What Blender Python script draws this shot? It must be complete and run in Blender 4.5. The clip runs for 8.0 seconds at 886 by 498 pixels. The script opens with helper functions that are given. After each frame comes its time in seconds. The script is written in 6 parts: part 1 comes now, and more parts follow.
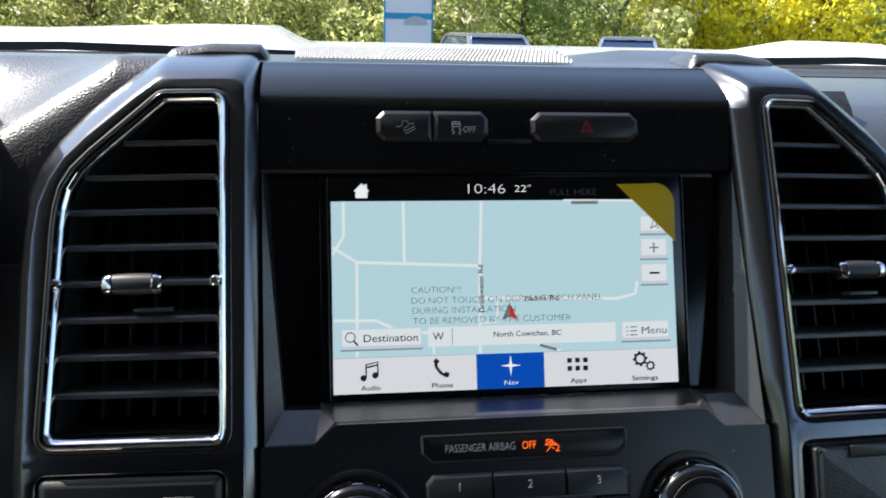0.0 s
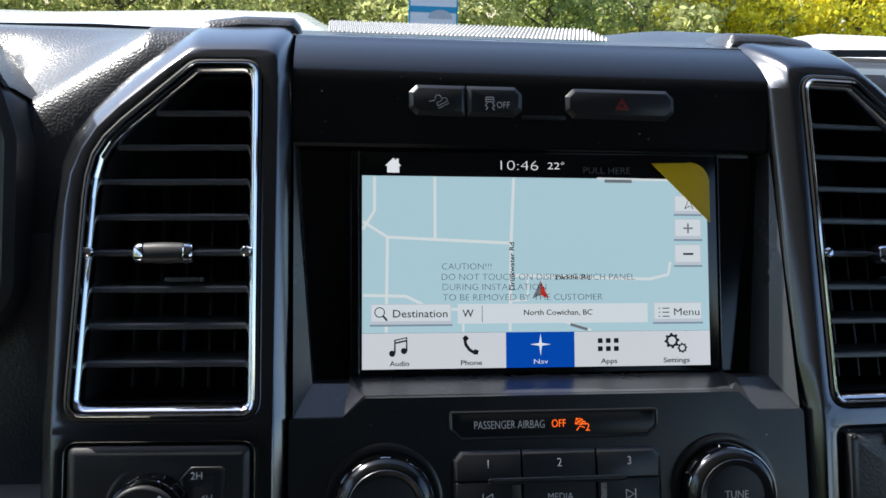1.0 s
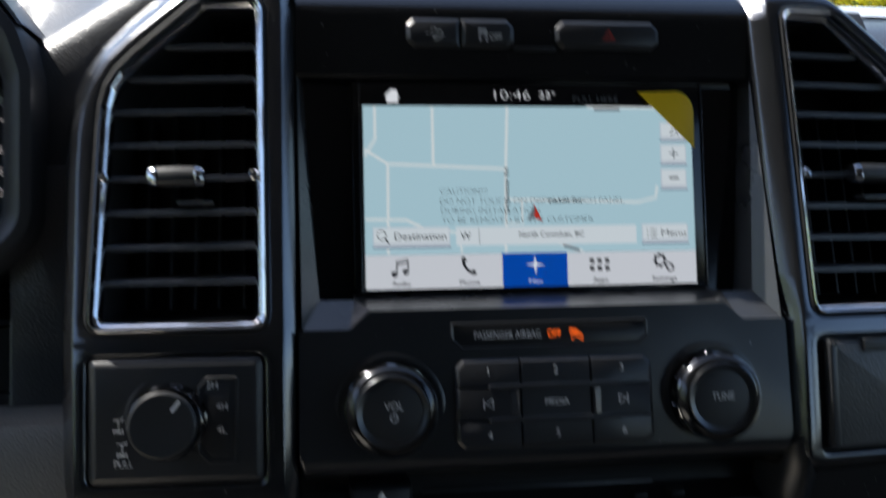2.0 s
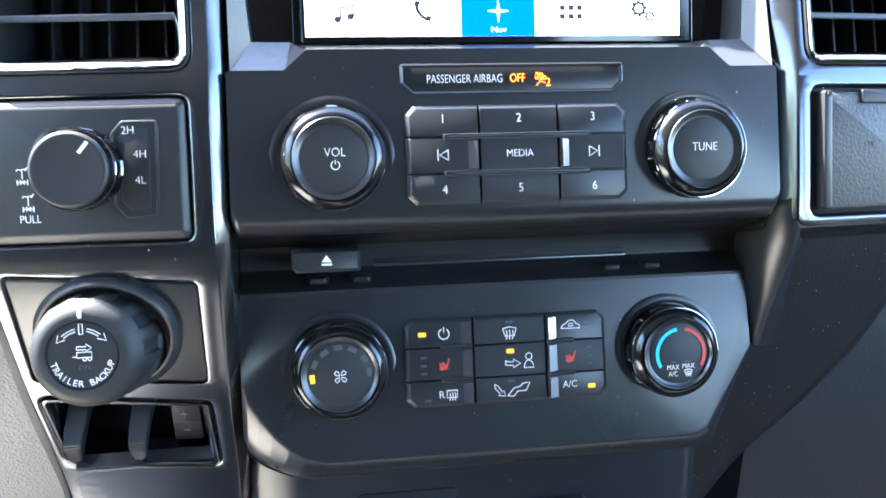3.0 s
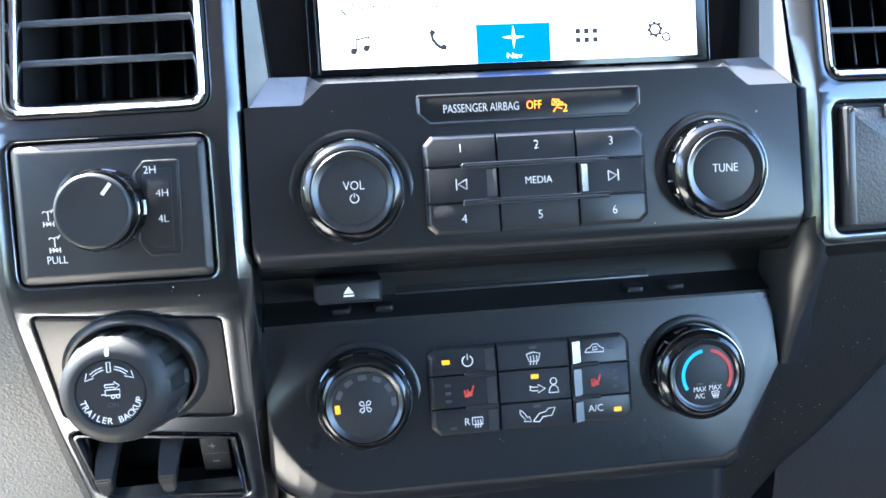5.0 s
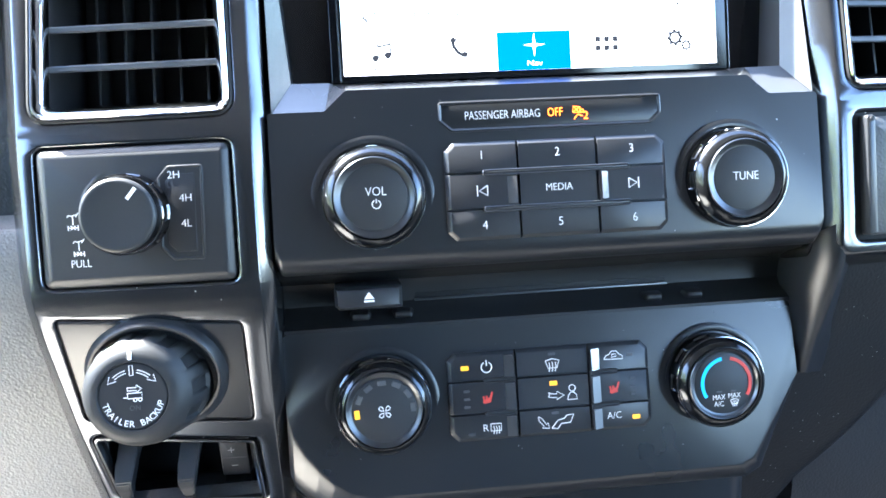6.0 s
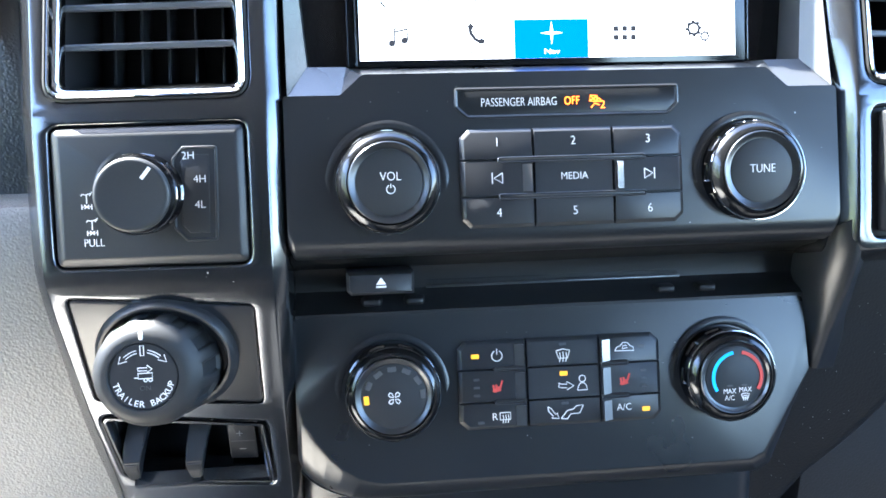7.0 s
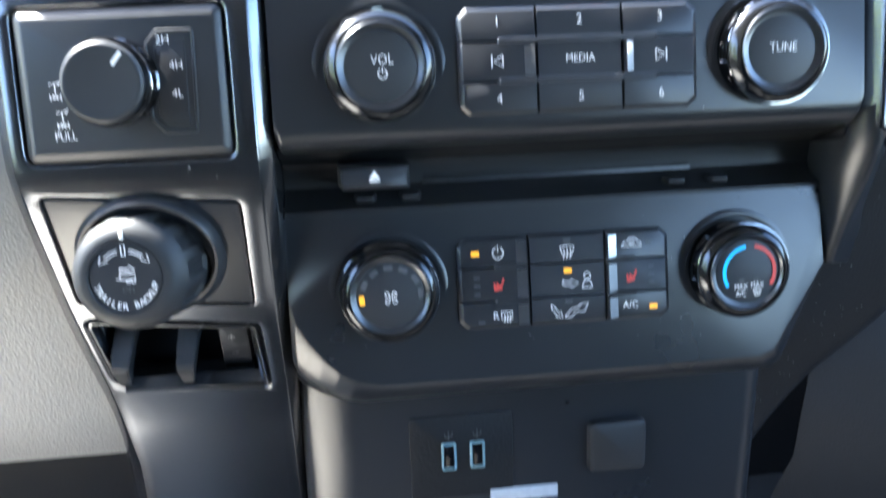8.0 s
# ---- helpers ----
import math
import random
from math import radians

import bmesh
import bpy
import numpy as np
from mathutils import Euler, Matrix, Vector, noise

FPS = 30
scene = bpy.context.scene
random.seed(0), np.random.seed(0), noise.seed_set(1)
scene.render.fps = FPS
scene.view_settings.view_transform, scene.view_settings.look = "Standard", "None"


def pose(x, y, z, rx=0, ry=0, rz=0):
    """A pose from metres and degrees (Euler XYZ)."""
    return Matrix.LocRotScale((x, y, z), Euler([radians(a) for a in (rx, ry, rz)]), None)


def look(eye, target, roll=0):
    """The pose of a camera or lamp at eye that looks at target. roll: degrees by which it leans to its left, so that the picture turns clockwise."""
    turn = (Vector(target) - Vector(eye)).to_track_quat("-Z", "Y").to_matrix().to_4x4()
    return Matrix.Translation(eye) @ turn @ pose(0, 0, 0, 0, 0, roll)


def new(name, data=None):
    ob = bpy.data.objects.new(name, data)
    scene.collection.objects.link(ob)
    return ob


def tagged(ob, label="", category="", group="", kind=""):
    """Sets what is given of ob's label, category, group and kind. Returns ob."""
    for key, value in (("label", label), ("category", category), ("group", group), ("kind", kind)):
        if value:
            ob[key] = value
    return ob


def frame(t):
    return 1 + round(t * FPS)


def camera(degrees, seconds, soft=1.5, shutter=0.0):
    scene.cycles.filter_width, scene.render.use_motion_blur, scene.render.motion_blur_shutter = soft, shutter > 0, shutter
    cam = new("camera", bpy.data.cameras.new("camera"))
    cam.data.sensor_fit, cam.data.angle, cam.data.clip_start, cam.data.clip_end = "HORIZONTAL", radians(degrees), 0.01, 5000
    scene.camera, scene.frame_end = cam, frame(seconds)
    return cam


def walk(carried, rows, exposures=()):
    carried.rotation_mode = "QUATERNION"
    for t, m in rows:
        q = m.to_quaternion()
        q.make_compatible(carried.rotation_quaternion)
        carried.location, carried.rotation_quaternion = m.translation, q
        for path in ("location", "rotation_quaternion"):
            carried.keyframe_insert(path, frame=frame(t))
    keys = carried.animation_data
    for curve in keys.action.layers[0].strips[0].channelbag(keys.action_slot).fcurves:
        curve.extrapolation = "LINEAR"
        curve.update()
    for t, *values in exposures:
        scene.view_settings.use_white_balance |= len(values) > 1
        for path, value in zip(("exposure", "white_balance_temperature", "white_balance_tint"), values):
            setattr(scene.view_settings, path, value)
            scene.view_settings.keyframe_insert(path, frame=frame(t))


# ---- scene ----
cam = camera(54.53, 8.0, soft=1.6, shutter=0.35)
# the dashboard's own frame: x to the right, y ahead, z up along the reclined screen
RECLINE, SCREEN_UP = 18.5, 1.60
D = pose(0, 0, SCREEN_UP, -RECLINE, 0, 0)
PATH = [
    (0, (-0.09462, -0.41975, -0.01057), (-0.06528, -0.22234, 0.00241), -1.38),
    (0.2, (-0.09971, -0.41615, -0.02082), (-0.07244, -0.21865, -0.00509), -1.11),
    (0.5, (-0.10316, -0.41404, -0.01937), (-0.07853, -0.21591, -0.00769), -0.10),
    (1, (-0.09942, -0.41478, -0.01939), (-0.07473, -0.21666, -0.00754), -0.27),
    (1.2, (-0.10554, -0.41324, -0.02357), (-0.08507, -0.21458, -0.01293), -0.13),
    (1.5, (-0.11535, -0.41628, -0.02070), (-0.09905, -0.21720, -0.01071), 0.17),
    (1.8, (-0.11528, -0.42738, -0.03365), (-0.09219, -0.22936, -0.01773), 0.01),
    (2, (-0.10694, -0.43243, -0.05521), (-0.07977, -0.23456, -0.04481), -1.35),
    (2.2, (-0.10176, -0.42190, -0.07538), (-0.07062, -0.22434, -0.07529), -2.07),
    (3.3, (-0.08534, -0.38487, -0.12226), (-0.05521, -0.18780, -0.13828), -1.77),
    (3.5, (-0.08464, -0.38349, -0.12320), (-0.05436, -0.18645, -0.13926), -1.80),
    (4, (-0.08516, -0.38475, -0.12212), (-0.05669, -0.18748, -0.13870), -2.10),
    (4.5, (-0.08676, -0.38969, -0.11535), (-0.06132, -0.19180, -0.12930), -2.82),
    (4.7, (-0.08493, -0.38955, -0.11169), (-0.06001, -0.19159, -0.12552), -3.19),
    (5.8, (-0.08807, -0.39118, -0.10663), (-0.06566, -0.19288, -0.11985), -3.24),
    (6, (-0.09039, -0.39129, -0.10911), (-0.06823, -0.19288, -0.12093), -3.08),
    (6.5, (-0.09225, -0.39054, -0.11027), (-0.07120, -0.19203, -0.12256), -2.57),
    (7, (-0.09358, -0.38973, -0.11204), (-0.07277, -0.19125, -0.12522), -1.91),
    (7.5, (-0.09456, -0.38913, -0.11340), (-0.07390, -0.19075, -0.12825), -1.61),
    (7.7, (-0.09386, -0.38665, -0.11408), (-0.07445, -0.18843, -0.13227), -1.75),
    (7.8, (-0.09372, -0.38116, -0.11413), (-0.07382, -0.18333, -0.13575), -2.45),
    (8, (-0.09146, -0.37021, -0.12187), (-0.07137, -0.17405, -0.15533), -2.66),
]

EXPOSURES = [(0, 1.1, 6500, 10), (0.5, 0.95, 6400, 10), (1.8, 0.9, 6300, 10), (2.0, 0.75, 6300, 10), (2.2, 0.85, 6300, 10), (3.3, 4.80, 5800, 8), (3.5, 4.65, 5800, 8),
             (4.0, 4.38, 5850, 8), (4.5, 4.05, 5850, 8), (4.7, 4.0, 5850, 8), (5.8, 4.32, 5850, 8), (6.5, 4.22, 5850, 8), (7.5, 4.08, 5850, 8), (8, 3.95, 5900, 8)]
walk(cam, [(t, D @ look(eye, target, roll)) for t, eye, target, roll in PATH], EXPOSURES)

# ---- world and sun ----
SUN_AZ, SUN_EL = radians(-57), radians(50)   # azimuth from straight ahead, to the right
world = bpy.data.worlds.new("sky")
world.use_nodes = True
scene.world = world
sky = world.node_tree.nodes.new("ShaderNodeTexSky")
sky.sky_type, sky.sun_disc = "NISHITA", False
sky.sun_elevation, sky.sun_rotation = SUN_EL, SUN_AZ
world.node_tree.links.new(sky.outputs[0], world.node_tree.nodes["Background"].inputs[0])
world.node_tree.nodes["Background"].inputs[1].default_value = 0.15
sun = new("sun", bpy.data.lights.new("sun", "SUN"))
sun.data.energy, sun.data.angle, sun.data.color = 5.0, radians(0.5), (1.0, 0.95, 0.86)
sun_way = Vector((math.sin(SUN_AZ) * math.cos(SUN_EL), math.cos(SUN_AZ) * math.cos(SUN_EL), math.sin(SUN_EL)))
sun.matrix_basis = look(Vector((0, 0, 6)) + sun_way * 5, (0, 0, 6))

# ---- materials ----
def material(name, color, rough=0.5, metal=0.0, bump=0.0, grain=400.0, vary=0.15, blotch=12.0, coat=0.0, spec=0.5, glow=0.0, glow_color=None, leather=False):
    """A surface with colour variation at two scales, uneven gloss and fine relief."""
    m = bpy.data.materials.new(name)
    m.use_nodes = True
    n, l = m.node_tree.nodes, m.node_tree.links
    b = n["Principled BSDF"]
    b.inputs["Metallic"].default_value, b.inputs["Coat Weight"].default_value = metal, coat
    b.inputs["Coat Roughness"].default_value, b.inputs["Specular IOR Level"].default_value = 0.06, spec
    co = n.new("ShaderNodeTexCoord")
    big, fine = n.new("ShaderNodeTexNoise"), n.new("ShaderNodeTexNoise")
    big.inputs["Scale"].default_value, big.inputs["Detail"].default_value = blotch, 5
    fine.inputs["Scale"].default_value, fine.inputs["Detail"].default_value = grain, 3
    for t in (big, fine):
        l.new(co.outputs["Object"], t.inputs["Vector"])
    add = n.new("ShaderNodeMath")
    add.operation = "ADD"
    l.new(big.outputs["Fac"], add.inputs[0])
    l.new(fine.outputs["Fac"], add.inputs[1])
    span = n.new("ShaderNodeMapRange")
    span.inputs["From Min"].default_value, span.inputs["From Max"].default_value = 0.6, 1.4
    span.inputs["To Min"].default_value, span.inputs["To Max"].default_value = 1 - vary, 1 + vary
    l.new(add.outputs[0], span.inputs["Value"])
    tint = n.new("ShaderNodeVectorMath")
    tint.operation = "SCALE"
    tint.inputs[0].default_value = color[:3]
    l.new(span.outputs[0], tint.inputs["Scale"])
    l.new(tint.outputs[0], b.inputs["Base Color"])
    gloss = n.new("ShaderNodeMapRange")
    gloss.inputs["From Min"].default_value, gloss.inputs["From Max"].default_value = 0.3, 0.7
    gloss.inputs["To Min"].default_value, gloss.inputs["To Max"].default_value = rough * 0.88, min(1, rough * 1.12)
    l.new(big.outputs["Fac"], gloss.inputs["Value"])
    l.new(gloss.outputs[0], b.inputs["Roughness"])
    if bump:
        up = n.new("ShaderNodeBump")
        up.inputs["Strength"].default_value, up.inputs["Distance"].default_value = bump, 0.0006
        source = fine.outputs["Fac"]
        if leather:
            cells = n.new("ShaderNodeTexVoronoi")
            cells.feature = "SMOOTH_F1"
            cells.inputs["Scale"].default_value = grain
            l.new(co.outputs["Object"], cells.inputs["Vector"])
            source = cells.outputs["Distance"]
        l.new(source, up.inputs["Height"])
        l.new(up.outputs[0], b.inputs["Normal"])
    if glow:
        b.inputs["Emission Color"].default_value = (*(glow_color or color)[:3], 1)
        b.inputs["Emission Strength"].default_value = glow
    return m


def lit(name, color, strength=1.0):
    """A backlit picture element behind glossy glass."""
    return material(name, (0.006, 0.006, 0.007), rough=0.14, vary=0.05, glow=strength * 0.45, glow_color=color)


BLACK = material("satin_black_plastic", (0.024, 0.025, 0.0275), rough=0.38, bump=0.10, grain=2600)
BEZEL = material("soft_black_bezel", (0.0165, 0.0178, 0.0205), rough=0.30, spec=0.75, bump=0.035, grain=2200)
BUTTON = material("black_button_plastic", (0.026, 0.027, 0.030), rough=0.32, bump=0.05, grain=2600)
CREST = material("soft_touch_black", (0.007, 0.0075, 0.0085), rough=0.17, spec=0.6, bump=0.06, grain=2200)
RECESS = material("matt_black_plastic", (0.009, 0.0094, 0.0105), rough=0.5, bump=0.08, grain=2400)
SILL = material("satin_dark_grey_plastic", (0.036, 0.0375, 0.041), rough=0.28, spec=0.9, bump=0.08, grain=2400)
DEEP = material("matt_black_inside", (0.009, 0.009, 0.010), rough=0.7)
PIANO = material("gloss_black", (0.006, 0.006, 0.007), rough=0.10)
TRIM = material("dark_pewter_paint", (0.145, 0.151, 0.163), rough=0.20, metal=0.94, bump=0.03, grain=3000, vary=0.08)
CHROME = material("chrome", (0.80, 0.81, 0.83), rough=0.09, metal=1.0, vary=0.03)
SATIN = material("satin_chrome", (0.42, 0.43, 0.45), rough=0.27, metal=1.0, vary=0.05)
SMOKE = material("dark_chrome", (0.16, 0.163, 0.17), rough=0.24, metal=1.0, vary=0.05)
SLAT = material("vent_slat_plastic", (0.075, 0.078, 0.084), rough=0.32, bump=0.06, grain=2000)
PAD = material("grained_charcoal_dash_pad", (0.046, 0.047, 0.050), rough=0.30, spec=0.7, bump=0.40, grain=900, leather=True)
KNEE = material("grained_grey_knee_panel", (0.19, 0.18, 0.165), rough=0.42, bump=0.5, grain=900, leather=True)
COVER = material("grained_grey_outlet_cover", (0.08, 0.081, 0.083), rough=0.42, bump=0.35, grain=800, leather=True)
GLOVE = material("grained_dark_glovebox", (0.024, 0.025, 0.027), rough=0.5, bump=0.35, grain=800, leather=True)
GRIP = material("polished_dark_chrome", (0.10, 0.103, 0.11), rough=0.15, metal=1.0, vary=0.05)
RIM = material("bright_dark_chrome", (0.42, 0.425, 0.44), rough=0.08, metal=1.0, vary=0.05)
SKIRT = material("gloss_dark_chrome", (0.055, 0.057, 0.061), rough=0.15, metal=0.9, vary=0.05)
DISH = material("satin_grey_dish", (0.10, 0.103, 0.11), rough=0.30, metal=0.9, vary=0.05)
# dimmer copy of SATIN; on the key facets it paints in weaker reflection
FACET = material("dim_satin_facet", (0.19, 0.195, 0.205), rough=0.30, metal=0.85, vary=0.05)
LOWER = material("grained_black_lower_panel", (0.0115, 0.0122, 0.0138), rough=0.52, spec=0.28, bump=0.30, grain=800, leather=True)
RUBBER = material("grey_black_knob_rubber", (0.019, 0.0195, 0.021), rough=0.5, bump=0.12, grain=2400)
CAP = material("dark_grey_knob_cap", (0.024, 0.025, 0.027), rough=0.44, bump=0.10, grain=2600)
# white, red and blue print also emit a faint glow
PRINT = material("white_print", (0.72, 0.73, 0.74), rough=0.5, vary=0.04, glow=0.03)
PRINT_RED = material("red_print", (0.46, 0.055, 0.045), rough=0.5, vary=0.04, glow=0.03)
PRINT_BLUE = material("blue_print", (0.02, 0.30, 0.62), rough=0.5, vary=0.04, glow=0.10)
PRINT_SOFT = material("soft_white_print", (0.30, 0.305, 0.31), rough=0.5, vary=0.04)
PRINT_DIM = material("dim_print", (0.075, 0.077, 0.08), rough=0.5, vary=0.04)
AMBER = material("amber_lamp", (0.6, 0.26, 0.02), rough=0.3, glow=0.085, glow_color=(1.0, 0.46, 0.03))
ORANGE = material("orange_lamp_symbol", (0.6, 0.12, 0.02), rough=0.3, glow=0.75, glow_color=(1.0, 0.14, 0.01))

# ---- building in millimetres, in the dashboard's frame ----
ORIGIN = {}


def thing(name, x, y, z, label="", category="", group="", kind=""):
    ob = new(name)
    ob.empty_display_size = 0.02
    ob.matrix_basis = D @ Matrix.Translation((x / 1000, y / 1000, z / 1000))
    ORIGIN[ob.name] = Vector((x, y, z))
    return tagged(ob, label, category, group, kind)


def smooth(me, angle=32):
    for p in me.polygons:
        p.use_smooth = len(p.vertices) in (4, 5)
    me.set_sharp_from_angle(angle=radians(angle))


def part(name, bm, mat, parent=None, label="", kind="", soft=True, angle=32):
    """One mesh object from a bmesh in millimetres, under a thing or part; without a parent it stands for itself."""
    top = parent
    while top is not None and top.parent is not None:
        top = top.parent
    start = ORIGIN[top.name] if top is not None else Vector((0, 0, 0))
    bmesh.ops.transform(bm, matrix=Matrix.Scale(0.001, 4) @ Matrix.Translation(-start), verts=bm.verts)
    bmesh.ops.recalc_face_normals(bm, faces=bm.faces)
    me = bpy.data.meshes.new(name)
    bm.to_mesh(me)
    bm.free()
    me.materials.append(mat)
    if soft:
        smooth(me, angle)
    ob = new(name, me)
    if parent is not None:
        ob.parent = parent
    else:
        ob.matrix_basis = D.copy()
    return tagged(ob, label, kind=kind)


class Ring(list):
    """A polygon that remembers the corners and radius it was rounded from."""
    corners, r, n = None, 0.0, 0


def rounded(points, r, n=4):
    """A polygon with its corners rounded."""
    out, k = Ring(), len(points)
    out.corners, out.r, out.n = [tuple(p) for p in points], r, n
    for i in range(k):
        a, b, c = (Vector(points[j % k]) for j in (i - 1, i, i + 1))
        u, v = (a - b).normalized(), (c - b).normalized()
        half = u.angle(v) / 2
        reach = min(r / math.tan(half), (a - b).length * 0.48, (c - b).length * 0.48) if half < 1.55 else 0
        reach = max(reach, 0.02)
        p, q = b + u * reach, b + v * reach
        for s in range(n + 1):
            t = s / n
            out.append(tuple((1 - t) ** 2 * p + 2 * t * (1 - t) * b + t * t * q))
    return out


def flip(points, side):
    """The polygon as it is for the left side, mirrored for the right."""
    if side < 0:
        return points
    if isinstance(points, Ring):
        return rounded([(-x, z) for x, z in points.corners], points.r, points.n)
    return [(-x, z) for x, z in points]


def rect(x0, z0, x1, z1, r=0, n=4):
    pts = [(x0, z0), (x1, z0), (x1, z1), (x0, z1)]
    return rounded(pts, r, n) if r else pts


def area2(points):
    return sum(a[0] * b[1] - b[0] * a[1] for a, b in zip(points, points[1:] + points[:1]))


def inset(points, d):
    """The polygon moved inwards by d."""
    if isinstance(points, Ring):
        return rounded(inset(points.corners, d), max(points.r - d, 0.12), points.n)
    sign, k, out = (1 if area2(points) > 0 else -1), len(points), []
    for i in range(k):
        a, b, c = (Vector(points[j % k]) for j in (i - 1, i, i + 1))
        u, v = (b - a).normalized(), (c - b).normalized()
        n1, n2 = Vector((-u.y, u.x)) * sign, Vector((-v.y, v.x)) * sign
        m = n1 + n2
        m = m.normalized() if m.length > 1e-6 else n1
        out.append(tuple(b + m * (d / max(0.35, m.dot(n1)))))
    return out


def sect(points, steps, bm=None, cap=True, back=False, depth=None):
    """Lofts a polygon in x and z through steps of (inset, y); depth(x, z) is added to y."""
    bm = bm or bmesh.new()
    rings = []
    for d, y in steps:
        ring = inset(points, d) if d else points
        rings.append([bm.verts.new((x, y + (depth(x, z) if depth else 0), z)) for x, z in ring])
    k = len(points)
    for r, s in zip(rings, rings[1:]):
        for i in range(k):
            bm.faces.new((r[i], r[(i + 1) % k], s[(i + 1) % k], s[i]))
    if cap:
        bm.faces.new(rings[-1])
    if back:
        bm.faces.new(rings[0])
    return bm


def loft(a, b, steps, bm=None, cap=True, depth=None):
    """Skins between two outlines of equal count through steps of (share from a to b, y)."""
    bm = bm or bmesh.new()
    rings = []
    for u, y in steps:
        ring = [(p[0] + (q[0] - p[0]) * u, p[1] + (q[1] - p[1]) * u) for p, q in zip(a, b)]
        rings.append([bm.verts.new((x, y + (depth(x, z) if depth else 0), z)) for x, z in ring])
    k = len(a)
    for r, q in zip(rings, rings[1:]):
        for i in range(k):
            bm.faces.new((r[i], r[(i + 1) % k], q[(i + 1) % k], q[i]))
    if cap:
        bm.faces.new(rings[-1])
    return bm


def dense(rings, step=6.0):
    """Outlines of equal count, all divided alike so that the first has no side longer than step."""
    base, out = rings[0], [[] for _ in rings]
    for i in range(len(base)):
        a, b = Vector(base[i]), Vector(base[(i + 1) % len(base)])
        n = max(1, math.ceil((b - a).length / step))
        for ring, o in zip(rings, out):
            p, q = Vector(ring[i]), Vector(ring[(i + 1) % len(ring)])
            o += [tuple(p.lerp(q, j / n)) for j in range(n)]
    return out


def slab(points, y0, y1, edge=1.0, depth=None, bm=None):
    """A plate from the front y0 to the back y1, its front edge rounded."""
    e = edge
    return sect(points, [(0, y1), (0, y0 + e), (e * 0.3, y0 + e * 0.3), (e, y0)], bm, back=True, depth=depth)


def lathe(profile, x, z, n=48, bm=None, flutes=0, bite=0.0, from_step=0, to_step=99, tilt=None):
    """Turns (radius, y) round an axis along y; between two steps the rim can be fluted."""
    bm = bm or bmesh.new()
    rings = []
    for s, (r, y) in enumerate(profile):
        ring = []
        for i in range(n):
            a = 2 * math.pi * i / n
            q = r
            if flutes and from_step <= s <= to_step:
                q = r - bite * max(0.0, math.cos(a * flutes)) ** 6
            ring.append(bm.verts.new((x + q * math.cos(a), y, z + q * math.sin(a))))
        rings.append(ring)
    for r, s in zip(rings, rings[1:]):
        for i in range(n):
            bm.faces.new((r[i], r[(i + 1) % n], s[(i + 1) % n], s[i]))
    if profile[-1][0] > 0.01:
        bm.faces.new(rings[-1])
    return bm


def shifted(bm, depth):
    for v in bm.verts:
        v.co.y += depth(v.co.x, v.co.z)
    return bm


def extruded(profile, x0, x1, bm=None, closed=False):
    """A section in (y, z) drawn along x."""
    bm = bm or bmesh.new()
    a = [bm.verts.new((x0, y, z)) for y, z in profile]
    b = [bm.verts.new((x1, y, z)) for y, z in profile]
    k = len(profile)
    for i in range(k if closed else k - 1):
        j = (i + 1) % k
        bm.faces.new((a[i], a[j], b[j], b[i]))
    if closed:
        bm.faces.new(a), bm.faces.new(b)
    return bm


def ribbon(lines, width, y, bm=None, thick=0.25, depth=None, closed=False):
    """Raised strokes along polylines in x and z; fine print gets fine strokes."""
    width *= 0.78 if width < 0.7 else 1.0
    bm = bm or bmesh.new()
    for line in lines:
        pts = [Vector(p) for p in line]
        k = len(pts)
        left, right = [], []
        for i, p in enumerate(pts):
            d = (pts[min(i + 1, k - 1)] - pts[max(i - 1, 0)])
            if closed:
                d = pts[(i + 1) % k] - pts[i - 1]
            d = d.normalized() if d.length else Vector((1, 0))
            o = Vector((-d.y, d.x)) * width / 2
            left.append(p + o), right.append(p - o)
        rows = []
        for q, yy in ((left, y), (right, y), (right, y + thick), (left, y + thick)):
            rows.append([bm.verts.new((v.x, yy + (depth(v.x, v.y) if depth else 0), v.y)) for v in q])
        for a, b in ((0, 1), (1, 2), (3, 0)):
            for i in range(k if closed else k - 1):
                j = (i + 1) % k
                bm.faces.new((rows[a][i], rows[a][j], rows[b][j], rows[b][i]))
    return bm


def arc(x, z, r, a0, a1, n=16):
    return [(x + r * math.cos(radians(a0 + (a1 - a0) * i / n)), z + r * math.sin(radians(a0 + (a1 - a0) * i / n))) for i in range(n + 1)]


def letters(text, size, x, z, y, mat, parent, name="lettering", turn=0.0, wide=1.0, align="CENTER", depth=None, label="", bold=0.0, width=0.0):
    """Words in Blender's own font; size is the height of the capitals."""
    cu = bpy.data.curves.new(name, "FONT")
    cu.body, cu.align_x, cu.align_y, cu.size, cu.extrude, cu.offset = text, align, "CENTER", 1.0, 0.01, bold - 0.012
    cu.resolution_u = 3
    tmp = new(name, cu)
    me = bpy.data.meshes.new_from_object(tmp.evaluated_get(bpy.context.evaluated_depsgraph_get()))
    bpy.data.objects.remove(tmp)
    bpy.data.curves.remove(cu)
    bm = bmesh.new()
    bm.from_mesh(me)
    bpy.data.meshes.remove(me)
    if width:
        span = max(v.co.x for v in bm.verts) - min(v.co.x for v in bm.verts)
        wide = width / (span * size / 0.69)
    k, c, s = size / 0.69, math.cos(radians(turn)), math.sin(radians(turn))
    for v in bm.verts:
        u, w = v.co.x * k * wide, v.co.y * k
        v.co = Vector((x + u * c - w * s, y - 0.12 - v.co.z * 10, z + u * s + w * c))
        if depth:
            v.co.y += depth(v.co.x, v.co.z)
    return part(name, bm, mat, parent, label, soft=False)


